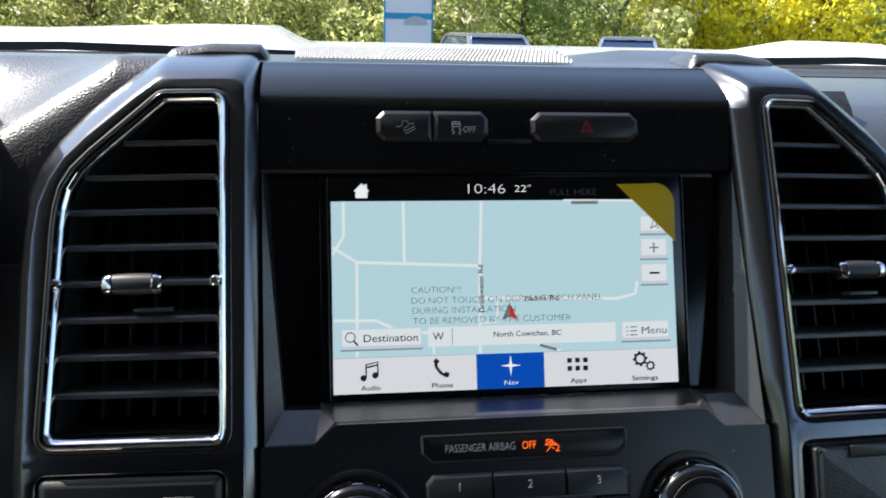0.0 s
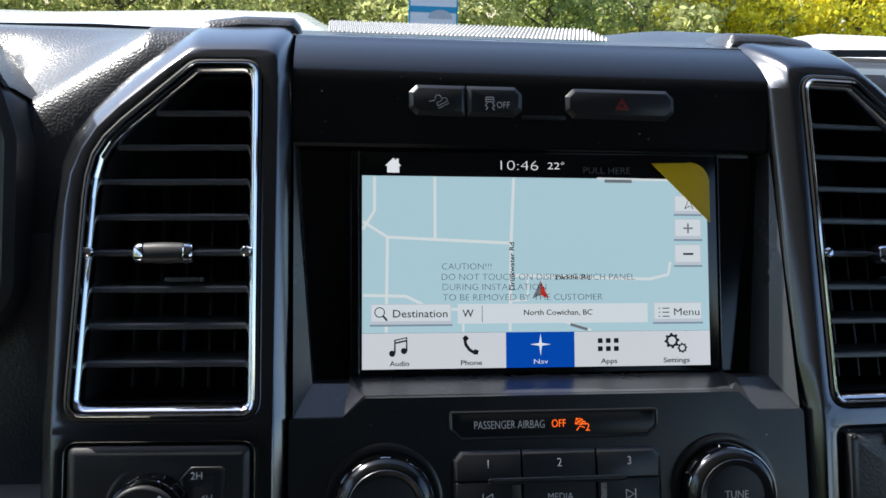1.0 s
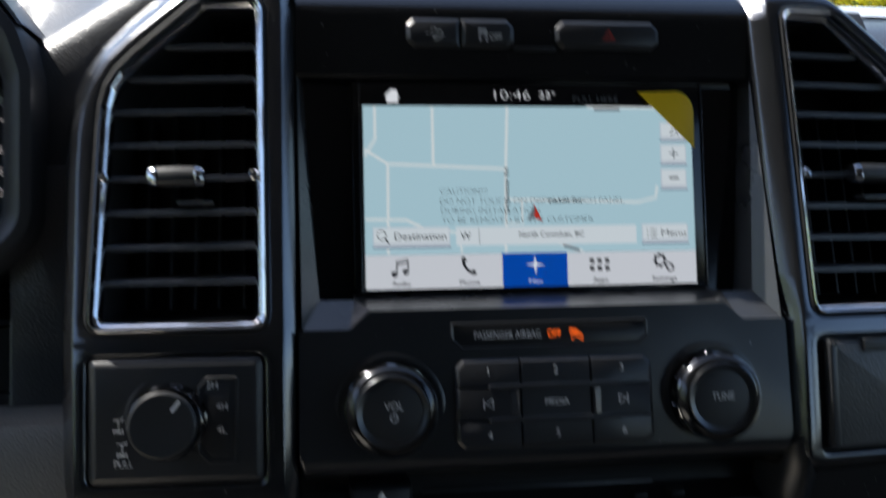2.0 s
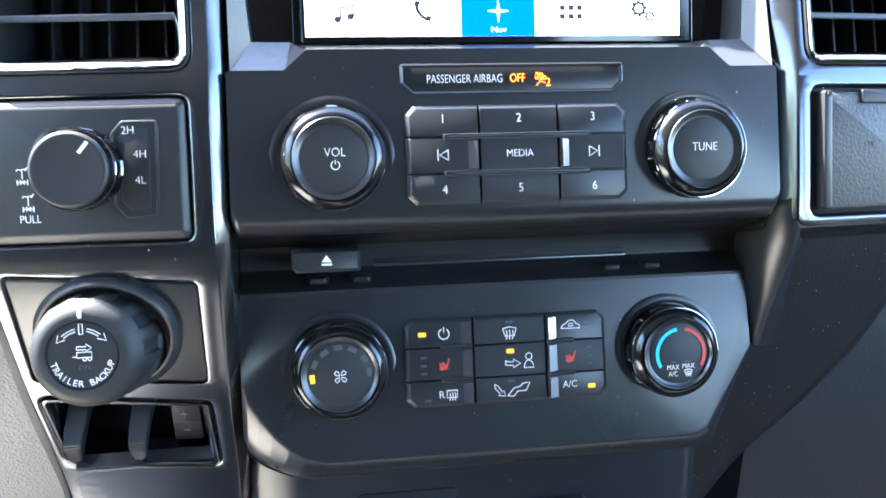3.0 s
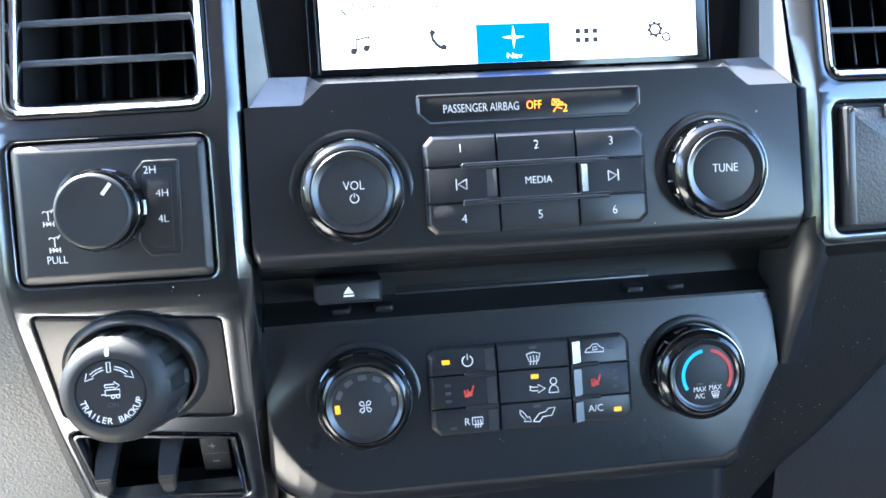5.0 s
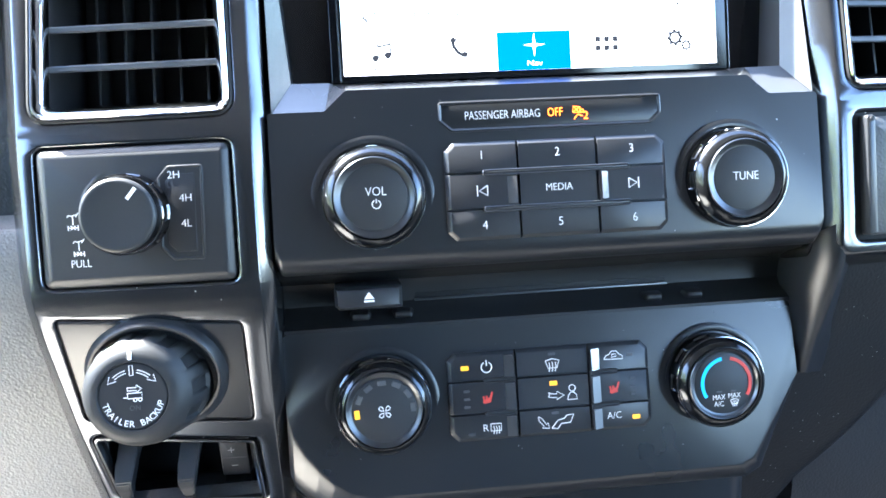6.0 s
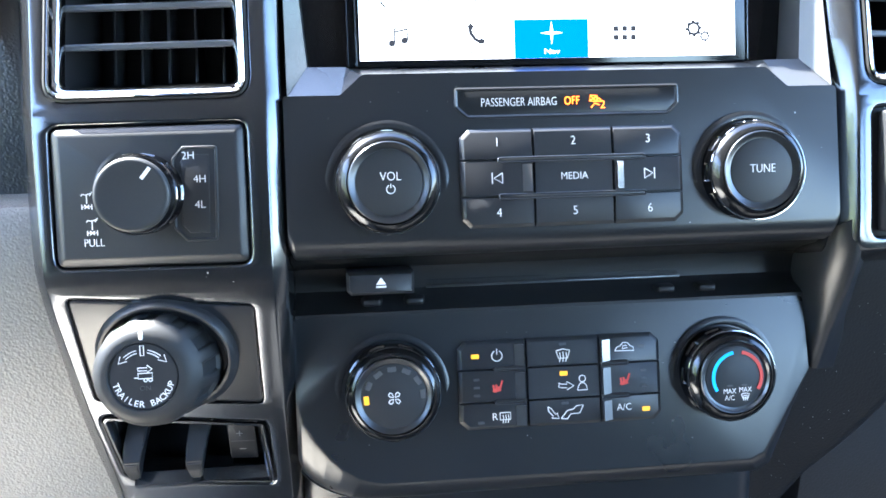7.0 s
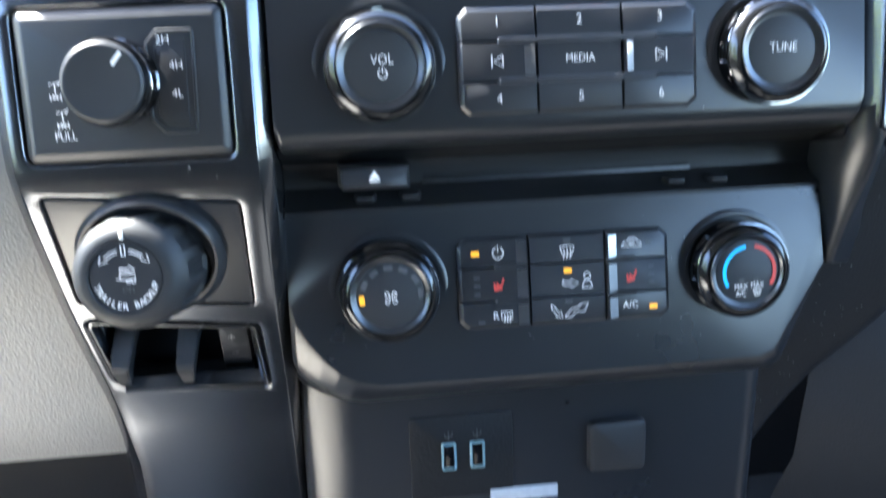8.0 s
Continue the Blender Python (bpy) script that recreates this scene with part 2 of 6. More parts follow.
def bent(text, size, x, z, r, a0, a1, y, mat, parent, depth=None, name="lettering", inward=False):
    """Single letters set along an arc, joined in one mesh."""
    bm, k = bmesh.new(), len(text)
    for i, ch in enumerate(text):
        if ch == " ":
            continue
        a = a0 + (a1 - a0) * i / (k - 1)
        cu = bpy.data.curves.new(name, "FONT")
        cu.body, cu.align_x, cu.align_y, cu.size, cu.extrude = ch, "CENTER", "CENTER", 1.0, 0.01
        cu.resolution_u = 3
        tmp = new(name, cu)
        me = bpy.data.meshes.new_from_object(tmp.evaluated_get(bpy.context.evaluated_depsgraph_get()))
        bpy.data.objects.remove(tmp)
        bpy.data.curves.remove(cu)
        turn = radians(a + 90 if inward else a - 90)
        q = size / 0.69
        me.transform(Matrix.Translation((x + r * math.cos(radians(a)), y - 0.12, z + r * math.sin(radians(a)))) @ Matrix.Rotation(-turn, 4, "Y") @ Matrix.Rotation(radians(90), 4, "X") @ Matrix.Diagonal((q, q, 8, 1)))
        bm.from_mesh(me)
        bpy.data.meshes.remove(me)
    if depth:
        shifted(bm, depth)
    return part(name, bm, mat, parent, soft=False)

# ---- the centre stack ----
def pillar_y(x, z):
    """The face of the trim pillars beside the stack, which leans back at the top and under at the foot."""
    near = [z + d for d in (-9, -4.5, 0, 4.5, 9)]
    return float(np.interp(near, (-345, -300, -256, -206, -150, -135, -80, 100, 130), (58, 39, 21, -7, -31, -33.5, -33, -9, 10)).mean()) + 0.10 * (abs(x) - 135)


def hvac_y(x, z):
    return -4 + 0.075 * (z + 168)


def radio_y(x, z):
    return -31 + 0.055 * (z + 66)


stack = thing("centre_stack", 0, 0, -60, "satin black plastic centre console fascia between two pewter trim pillars", "dashboard")

bm = extruded([(60, 128), (34, 119.6), (29, 118.6), (26, 117), (24.5, 115.8), (19, 112.2), (13, 108), (7.5, 103.6), (3, 99.4), (-0.4, 95.6), (-2.6, 92.4), (-3.7, 89), (-4, 85), (-4, 56), (-3, 54.5), (0, 54), (6, 54)], -120, 120)
part("upper_fascia", bm, CREST, stack)

# recess round the screen, its raked cheeks and the sill under it
for s in (-1, 1):
    bm = bmesh.new()
    v = {k: bm.verts.new((s * x, y, z)) for k, (x, y, z) in dict(a=(119.5, -4, 55), b=(110, -16, -57.2), c=(118, -29, -71), d=(117, 6, 55), e=(110, 6, -57.2)).items()}
    bm.faces.new((v["a"], v["b"], v["c"]))
    bm.faces.new((v["a"], v["d"], v["e"], v["b"]))
    part("side_cheek", bm, SILL, stack)
bm = bmesh.new()
v = [bm.verts.new(p) for p in ((-119, 5, 56), (119, 5, 56), (112, 5, -59), (-112, 5, -59))]
bm.faces.new(v)
part("screen_recess", bm, PIANO, stack)
bm = bmesh.new()
P = lambda *p: bm.verts.new(p)
r0 = [P(-93, 4.5, -55), P(93, 4.5, -55)]
r1 = [P(-87, -24, -62.2), P(87, -24, -62.2)]
bm.faces.new((r0[0], r0[1], r1[1], r1[0]))
for s, p, q in ((-1, r0[0], r1[0]), (1, r0[1], r1[1])):
    # steep corner facet with a flat ledge behind it
    k, m = P(s * 110, -16, -57.2), P(s * 93.5, -16, -57.4)
    bm.faces.new((k, m, q, P(s * 96, -28.6, -71), P(s * 118, -28.6, -71)))
    bm.faces.new((k, m, P(s * 93.5, 5.5, -57.4), P(s * 110, 5.5, -57.2)))
    bm.faces.new((m, p, q))
bmesh.ops.triangulate(bm, faces=bm.faces[:])
part("screen_sill", bm, SILL, stack, soft=False)

radio_shape = rounded([(-119.6, -71), (-96.5, -71), (-87, -62.6), (87, -62.6), (96.5, -71), (118.6, -71), (118.8, -126), (117, -128.5), (-118, -128.5), (-119.8, -126)], 2.0, 4)
radio_back = rounded([(-119.8, -70.6), (-96.3, -70.6), (-86.8, -62.2), (86.8, -62.2), (96.3, -70.6), (118.8, -70.6), (119.0, -134), (117, -139), (-118, -139), (-120.0, -134)], 2.0, 4)
bm = loft(*dense([radio_shape, radio_back], 12), [(1.0, 26), (1.0, 15), (0.95, 9.5), (0.8, 5.2), (0.55, 2.2), (0.28, 0.6), (0.0, 0.0)], depth=radio_y)
part("radio_fascia", bm, BEZEL, stack)

bm = extruded([(-20, -137), (-14, -140.6), (-2, -143), (6, -145.5), (8, -149), (8, -156), (5, -160), (-1, -163), (-4, -165), (-4, -166.5), (4, -168.5)], -120.5, 120.5)
part("disc_slot_recess", bm, RECESS, stack)
part("disc_slot", slab(rect(-60, -155.0, 61, -152.4, 0.8), 7.7, 9, 0.1), DEEP, stack)
part("slot_lip", sect(rect(-60.6, -156.2, 61.6, -155.0, 0.5), [(0, 9), (0, 6.6), (0.2, 6.2), (0.45, 6.1)]), FACET, stack, "thin satin slot lip")
for x in (-86, -66.5, 52, 72):
    # small raised ribs that stand in for shallow dents with soft glints
    part("recess_rib", sect(rect(x - 5, -163.5, x + 5, -158.5, 2.2), [(0, 4), (0.6, 0), (1.4, -1.6), (2.2, -2)]), RECESS, stack)
    if x > 0:
        part("recess_rib", sect(rect(x - 5, -143.6, x + 5, -139.6, 1.8), [(0, 4), (0.6, -4), (1.4, -5.4), (1.8, -5.6)]), RECESS, stack)
eject = part("eject_button", sect(rounded([(-97, -145.2), (-67.8, -145.2), (-67.8, -155.2), (-95, -155.2), (-97, -153.2)], 0.6, 2), [(0, 9), (0, -19.6), (1.3, -22.4), (1.5, -22.5)]), BUTTON, stack)
for x, f in ((-96.9, 1), (-67.9, -1)):
    bm = bmesh.new()
    vs = [bm.verts.new(p) for p in ((x, -19.4, -145.8), (x + f * 1.4, -22.7, -146.4), (x + f * 1.4, -22.7, -154), (x, -19.4, -153.4))]
    bm.faces.new(vs)
    part("button_edge", bm, FACET, eject, soft=False)
bm = bmesh.new()
vs = [bm.verts.new((-82.2 + x, -22.8, -150.2 + z)) for x, z in ((-2.2, -0.4), (2.2, -0.4), (0, 2.6))]
bm.faces.new(vs)
slab(rect(-84.4, -152.0, -80.0, -151.2), -22.8, -22.3, 0.1, bm=bm)
part("eject_symbol", bm, PRINT, eject, soft=False)

hvac_shape = rounded([(-121.4, -166.5), (117.6, -166.5), (119.2, -201), (95, -238.8), (88, -241.8), (-84, -241.8), (-94, -239.2), (-101.5, -234.4), (-108.4, -227), (-114.4, -218.8), (-119.4, -210), (-121.4, -201)], 3, 4)
hvac_back = rounded([(-122.2, -166), (118.4, -166), (122.0, -206), (103, -248.5), (96, -252.2), (-92, -253), (-100, -251.6), (-106.5, -249.2), (-112, -246.4), (-116.6, -243.2), (-120.2, -239.6), (-122.2, -234)], 3, 4)
bm = loft(*dense([hvac_shape, hvac_back], 9), [(1.02, 40), (1.0, 18), (0.97, 13.5), (0.9, 9.8), (0.78, 7.0), (0.58, 4.6), (0.34, 2.3), (0.14, 0.6), (0.04, 0.08), (0.0, 0.0)], depth=hvac_y)
part("climate_fascia", bm, BEZEL, stack)
# thin bright line of the joint under the climate panel
seam = rounded(inset(hvac_back.corners, -0.6), 3, 4)
seam_out = rounded(inset(hvac_back.corners, -1.3), 3, 4)
bm = loft(*dense([seam, seam_out], 12), [(0.0, 22), (0.0, 16.6), (0.5, 16.0), (1.0, 16.6), (1.0, 22)], cap=False, depth=hvac_y)
bmesh.ops.delete(bm, geom=[f for f in bm.faces if max(v.co.z for v in f.verts) > -238], context="FACES")
part("joint_line", bm, FACET, stack, "thin bright seam")

# lower console under the climate panel, its left flank turned towards the driver
LOW_EDGE = [(-126, 62), (-125, 44), (-123, 30), (-121, 24.5), (-118, 21.6), (-114, 19.4), (-110, 17.9), (-106, 16.6), (-102, 15.6), (-98, 15), (-60, 15), (0, 15), (60, 15), (94, 15), (101, 17), (106, 24), (108, 44)]
bm = bmesh.new()
rows = []
for z in range(-236, -425, -8):
    taper = 0.03 * (-240 - z)
    rows.append([bm.verts.new((x - math.copysign(taper if x > 0 else -taper * 0.3, x), y + max(0.0, 0.10 * (-240 - z)), z)) for x, y in LOW_EDGE])
for r, q in zip(rows, rows[1:]):
    for j in range(len(LOW_EDGE) - 1):
        bm.faces.new((r[j], r[j + 1], q[j + 1], q[j]))
part("lower_console", bm, BEZEL, stack, angle=60)


def clip(points, z, above):
    """The part of a polygon above or below a height."""
    out, k = [], len(points)
    keep = (lambda p: p[1] >= z - 1e-9) if above else (lambda p: p[1] <= z + 1e-9)
    for i in range(k):
        a, b = points[i], points[(i + 1) % k]
        if keep(a):
            out.append(a)
        if keep(a) != keep(b):
            t = (z - a[1]) / (b[1] - a[1])
            out.append((a[0] + t * (b[0] - a[0]), z))
    return out


def holed(bm, outline, holes, depth):
    """A flat face with holes."""
    from mathutils.geometry import tessellate_polygon
    loops = [[Vector((x, z, 0)) for x, z in ring] for ring in (outline, *holes)]
    flat = [p for ring in (outline, *holes) for p in ring]
    vs = [bm.verts.new((x, depth(x, z), z)) for x, z in flat]
    for a, b, c in tessellate_polygon(loops):
        try:
            bm.faces.new((vs[a], vs[b], vs[c]))
        except ValueError:
            pass


VENT = [(-134.5, 93.5), (-166, 93.5), (-198, 64.6), (-205.5, 56.6), (-210.4, 48), (-212.6, 38), (-213.4, 28), (-216, -70.5), (-133, -70.5)]
vent_hole = rounded(VENT, 8.5, 5)
switch_plate = rect(-214.5, -138.5, -135, -80.5, 4.5, 4)
tow_plate = rounded([(-212.8, -150.5), (-135.4, -155.8), (-135.2, -202.6), (-208.6, -198.4)], 3, 4)
lever_hole = rounded([(-208.4, -206.5), (-135.6, -212.6), (-134.6, -246.6), (-196, -243.4), (-203.5, -238)], 3.5, 4)
LIPS = {0: 1.4, 1: 1.5, 2: 0.7, 3: 2.0}


def pillar(side, face, back, cuts, holes, name):
    """One trim pillar: a bent face with openings and a rolled rim; side is -1 or 1."""
    m = lambda pts: flip(pts, side)
    bm = bmesh.new()
    f = rounded([p[:2] for p in face], 9, 4)
    b = rounded([p[:2] for p in back], 9, 4)
    deep = [(q[2], 0) for q in back for _ in range(5)]
    f, b, deep = dense([f, b, deep])
    lips = []
    for n, h in enumerate(holes):
        d = LIPS[n]
        lips.append(dense([inset(h, -d), inset(h, -d * 0.55), inset(h, -d * 0.22), inset(h, -d * 0.03), inset(h, 0.3), inset(h, 0.6)], 5))
    edges = [999] + cuts + [-999]
    for hi, lo in zip(edges, edges[1:]):
        piece = clip(clip(f, hi, False), lo, True)
        inside = [m(q[0]) for q in lips if lo < sum(p[1] for p in q[0]) / len(q[0]) < hi]
        holed(bm, m(piece), inside, pillar_y)
    for _ in range(4):
        long = [e for e in bm.edges if len(e.link_faces) == 2 and e.calc_length() > 9]
        bmesh.ops.subdivide_edges(bm, edges=long, cuts=1)
        bmesh.ops.triangulate(bm, faces=[q for q in bm.faces if len(q.verts) > 3])
    for v in bm.verts:
        v.co.y = pillar_y(v.co.x, v.co.z)
    k, rows = len(f), []
    for u, w in ((0, 0), (0.05, 0.012), (0.13, 0.06), (0.26, 0.17), (0.5, 0.40), (0.74, 0.66), (0.88, 0.84), (0.96, 0.97), (1.0, 1.12), (1.0, 2)):
        row = []
        for (x0, z0), (x1, z1), dy in zip(f, b, deep):
            x, z = x0 + (x1 - x0) * u, z0 + (z1 - z0) * u
            row.append(bm.verts.new((-side * x, pillar_y(x, z) + (dy[0] * w if w < 1.5 else dy[0] * 1.12 + 34), z)))
        rows.append(row)
    for r, s in zip(rows, rows[1:]):
        for i in range(k):
            bm.faces.new((r[i], r[(i + 1) % k], s[(i + 1) % k], s[i]))
    for n, lip in enumerate(lips):
        d = LIPS[n]
        rings = [[bm.verts.new((x, pillar_y(x, z) + y, z)) for x, z in m(ring)] for ring, y in zip(lip, (0, d * 0.12, d * 0.42, d * 0.95, d * 1.6, 11))]
        for r, q in zip(rings, rings[1:]):
            for i in range(len(r)):
                bm.faces.new((r[i], r[(i + 1) % len(r)], q[(i + 1) % len(q)], q[i]))
    bmesh.ops.remove_doubles(bm, verts=bm.verts, dist=0.02)
    ob = thing(name, side * 175, 0, 0)
    part("trim", bm, TRIM, ob, angle=44)
    return ob


left_face = [(-127.2, 99, 0), (-166, 99, 0), (-198.6, 70.7, 0), (-208.4, 60.6, 0), (-215, 49.5, 0), (-219, 38, 0), (-220.6, 24, 0), (-221, 4, 0), (-219.5, -142, 0), (-207, -240, 0), (-202, -290, 0), (-205, -345, 0), (-127.2, -345, 0), (-127.2, -205, 0), (-127.2, -140, 0), (-127.2, -70, 0), (-127.2, -50, 0), (-127.2, 86, 0)]
left_back = [(-120.6, 123.5, 27), (-170, 123.5, 27), (-206, 86.5, 22), (-216.8, 73, 19), (-224, 60, 17), (-228, 46, 15), (-230, 28, 13), (-230.8, 6, 12), (-227, -140, 10), (-216, -240, 9), (-211, -290, 9), (-213, -345, 9), (-122.4, -345, 8), (-121.6, -205, 8), (-120.8, -140, 5), (-120.6, -70, 5), (-120.6, -50, 6), (-120.6, 88, 10)]
pillar_left = pillar(-1, left_face, left_back, [-75.5, -146], [vent_hole, switch_plate, tow_plate, lever_hole], "dash_pillar")
tagged(pillar_left, "dark pewter painted trim pillar framing the driver's side vent and switches", "trim")
right_face = [(-128.5, 99, 0), (-166, 99, 0), (-198.6, 70.7, 0), (-208.4, 60.6, 0), (-215, 49.5, 0), (-219.4, 38, 0), (-221.4, 24, 0), (-222.5, 4, 0), (-220, -140, 0), (-213, -143, 0), (-128.5, -143, 0), (-128.5, -130, 0), (-128.5, -70, 0), (-128.5, -50, 0), (-128.5, 86, 0)]
right_back = [(-119.8, 123.5, 27), (-170, 123.5, 27), (-206, 86.5, 22), (-216.8, 73, 19), (-224, 60, 17), (-228, 46, 15), (-230, 28, 13), (-230.8, 6, 12), (-228, -143, 10), (-215, -150, 10), (-118.6, -152, 13), (-119, -132, 12), (-119.4, -70, 12), (-119.6, -50, 8), (-119.8, 88, 7)]
pillar_right = pillar(1, right_face, right_back, [-75.5], [vent_hole, switch_plate], "dash_pillar")
tagged(pillar_right, "dark pewter painted trim pillar framing the passenger side vent", "trim")

# dark webs that close the joints between stack and pillars
for side, foot in ((-1, -420), (1, -150)):
    bm = bmesh.new()
    rows = [[bm.verts.new((side * x, pillar_y(130, z) + 46, z)) for x in (108, 119, 138)] for z in range(foot, 111, 10)]
    for r, q in zip(rows, rows[1:]):
        for j in range(2):
            bm.faces.new((r[j], r[j + 1], q[j + 1], q[j]))
    part("joint_web", bm, DEEP, stack)

# flange that carries the right pillar down beside the climate panel
bm = bmesh.new()
run = [(120.2, -28, -133, 127.6, -33.2, -129), (119.4, -25, -141, 127.2, -32.2, -141), (118.4, -20, -149, 126.4, -29.6, -150), (117.2, -13.5, -158, 125.4, -24.5, -161), (117.6, -8.5, -167, 124.2, -18.3, -173), (119.6, -4.4, -182, 122.8, -11.0, -186), (121.0, -1, -200, 122.2, -3.4, -202)]
rows = []
for i in range(31):
    p = [float(np.interp(i / 5, range(7), [q[k] for q in run])) for k in range(6)]
    bulge = 1.2 * math.sin(math.pi * min(1.0, i / 28))
    back = float(np.interp(p[5], (-202, -186, -173, -150, -129), (4, -3, -6, -17, -22)))
    line = [(p[0] + 1, p[1] + 34, p[2]), p[:3], [(p[k] * 0.5 + p[k + 3] * 0.5) - (bulge if k == 1 else 0) for k in range(3)]]
    line += [p[3:], (p[3] + 1.6, p[4] - 0.5, p[5]), (p[3] + 3.6, p[4] + 0.4, p[5] - 0.5), (p[3] + 7, p[4] * 0.6 + back * 0.4, p[5] - 1), (p[3] + 16, back + 1, p[5] - 2)]
    rows.append([Vector(v) for v in line])
for _ in range(3):
    rows = [rows[0]] + [[(a + b * 2 + c) / 4 for a, b, c in zip(p, q, r)] for p, q, r in zip(rows, rows[1:], rows[2:])] + [rows[-1]]
rows = [[bm.verts.new(v) for v in r] for r in rows]
for r, q in zip(rows, rows[1:]):
    for j in range(len(r) - 1):
        bm.faces.new((r[j], r[j + 1], q[j + 1], q[j]))
part("lower_flange", bm, BEZEL, pillar_right, "satin black lower end of the pillar", angle=60)

# ---- the dashboard round it ----
bm = bmesh.new()
rows, along = [], [(26, 117), (30, 119), (44, 123.5), (58, 127.2), (70, 131.5), (95, 141.5), (130, 150), (180, 164), (260, 186), (430, 226), (500, 190), (500, -300)]
for i in range(36):
    x = -172 + i * 347 / 35
    hump = 8 * max(0.0, min(1.0, (x - 40) / 60)) * max(0.0, min(1.0, (230 - x) / 90))
    rows.append([bm.verts.new((x, y, z + hump * math.exp(-((y - 110) / 45) ** 2))) for y, z in along])
for r, q in zip(rows, rows[1:]):
    for j in range(len(along) - 1):
        bm.faces.new((r[j], r[j + 1], q[j + 1], q[j]))
part("dash_top", bm, PAD, None, kind="structure", label="grained charcoal dashboard top behind the screen")
bm = bmesh.new()
rows = []
far = [(99, 60), (98, 68), (98, 76), (98, 84), (98, 92), (99, 102), (100, 112), (102, 124), (108, 136), (120, 145), (150, 156), (200, 168), (300, 190), (430, 222), (500, 190)]
for x in [-760, -500, -400, -340, -300, -288, -280, -274, -268] + [-262 + i * 92 / 29 for i in range(30)]:
    foot = max(-118.0, min(100.0, 60 + (x + 212) * 0.89) if x > -226 else -118.0)
    fold = max(80.0, min(124.0, 88 + (x + 250) * 0.66))
    line = [(60, foot - 4), (28, foot), (27, max(foot + 1, fold - 40)), (28, fold - 22), (31, fold - 12), (36, fold - 5), (43, fold), (56, fold + 4.5), (84, fold + 4 + (141 - fold) * 0.55)]
    line += far[9:]
    w = max(0.0, min(1.0, (-262 - x) / 22))
    pts = far if w >= 1 else [(p + w * max(0, s[0] - p), q + w * (s[1] - q)) for (p, q), s in zip(line, far)]
    rows.append([bm.verts.new((x, y, z)) for y, z in pts])
for r, q in zip(rows, rows[1:]):
    for j in range(len(r) - 1):
        bm.faces.new((r[j], r[j + 1], q[j + 1], q[j]))
part("dash_left", bm, PAD, None, kind="structure", label="grained charcoal dashboard pad on the driver's side")
part("dash_side_panel", slab(rect(-264, -117, -221.5, 14, 2), 23.5, 40, 1.5), PAD, None, kind="structure", label="grained black panel beside the steering column")
# rolled pad ends that cap the two pillars
for side in (-1, 1):
    bm = bmesh.new()
    rows = []
    for i in range(25):
        x = 115.5 + 78 * i / 24
        drop = 14 * max(0.0, (122.5 - x) / 7) ** 2 + 0.15 * max(0.0, x - 148) + 0.95 * max(0.0, x - 167)
        rows.append([bm.verts.new((side * x, y, z - drop)) for y, z in ((44, 118), (35, 121), (34.2, 124.5), (35.5, 127.5), (39, 130.2), (46, 132.6), (60, 135.4), (85, 139), (120, 142), (160, 140))])
    for r, q in zip(rows, rows[1:]):
        for j in range(9):
            bm.faces.new((r[j], r[j + 1], q[j + 1], q[j]))
    part("pad_end", bm, PAD, None, kind="structure", label="rolled charcoal pad end over the trim pillar")
bm = extruded([(40, -120), (14, -100), (14, 40), (20, 62), (36, 84), (70, 108), (130, 134), (230, 166), (430, 226), (500, 190), (500, -300)], 222, 820)
extruded([(40, 76), (44, 100), (50, 112), (70, 120), (130, 142), (230, 168), (430, 226), (500, 190)], 168, 222, bm)
part("dash_right", bm, PAD, None, kind="structure", label="grained charcoal dashboard pad on the passenger side")
# apron beside the console, its edge sweeping down towards the tunnel, and the glovebox beyond it
bm = bmesh.new()
rows = []
for i in range(19):
    z = -142 - 250 * i / 18
    x0 = float(np.interp(z, (-400, -330, -266, -246, -200, -174, -142), (84, 88, 92, 99, 126, 130, 121)))
    x1 = float(np.interp(z, (-400, -330, -288, -250, -211, -170, -138), (97, 106, 135, 172, 205, 226, 236)))
    y0 = float(np.interp(z, (-400, -330, -266, -246, -200, -174, -148, -142), (67, 49, 30, 18, 2, -8, -25, -24)))
    row = []
    for j in range(14):
        u = j / 13
        row.append(bm.verts.new((x0 + (x1 - x0) * u, y0 + 8 * u + 26 * max(0.0, (u - 0.72) / 0.28) ** 2, z)))
    rows.append(row)
for r, q in zip(rows, rows[1:]):
    for j in range(13):
        bm.faces.new((r[j], r[j + 1], q[j + 1], q[j]))
# LOWER's near-black colour also carries the shade that lies on the apron
part("lower_dash_right", bm, LOWER, None, kind="structure", label="grained black apron between console and glovebox")
bm = extruded([(40, -100), (34, -136), (36, -170), (48, -240), (72, -330), (120, -400)], 150, 820)
part("glovebox_panel", bm, GLOVE, None, kind="structure", label="grained grey glovebox panel on the passenger side")
knee_line = [(60, -100), (14, -108), (1, -110.5), (-4, -112.5), (-7, -117), (-8.5, -126), (-8, -150), (9, -200), (34, -258), (42, -276), (48, -285), (90, -290)]
bm = extruded(knee_line, -700, -205)
part("knee_panel", bm, KNEE, None, kind="structure", label="grained grey knee panel below the steering column")
bm = extruded([(88, -289), (200, -300), (210, -430)], -700, -100)
part("under_dash", bm, DEEP, None, kind="structure", label="black felt underside below the knee panel")

# ---- touch screen ----
screen = thing("touchscreen", 0, 2, 0, "glossy black touchscreen showing a pale blue navigation map", "screen")
part("glass", slab(rect(-92.5, -55.5, 92.8, 54.2, 1.2), 0, 5, 0.5), PIANO, screen, "gloss black screen glass")
for x in (-88.6, 93.2):
    part("bezel_edge", slab(rect(x - 0.35, -55, x + 0.35, 53.6), -0.8, 4, 0.2), SMOKE, screen)

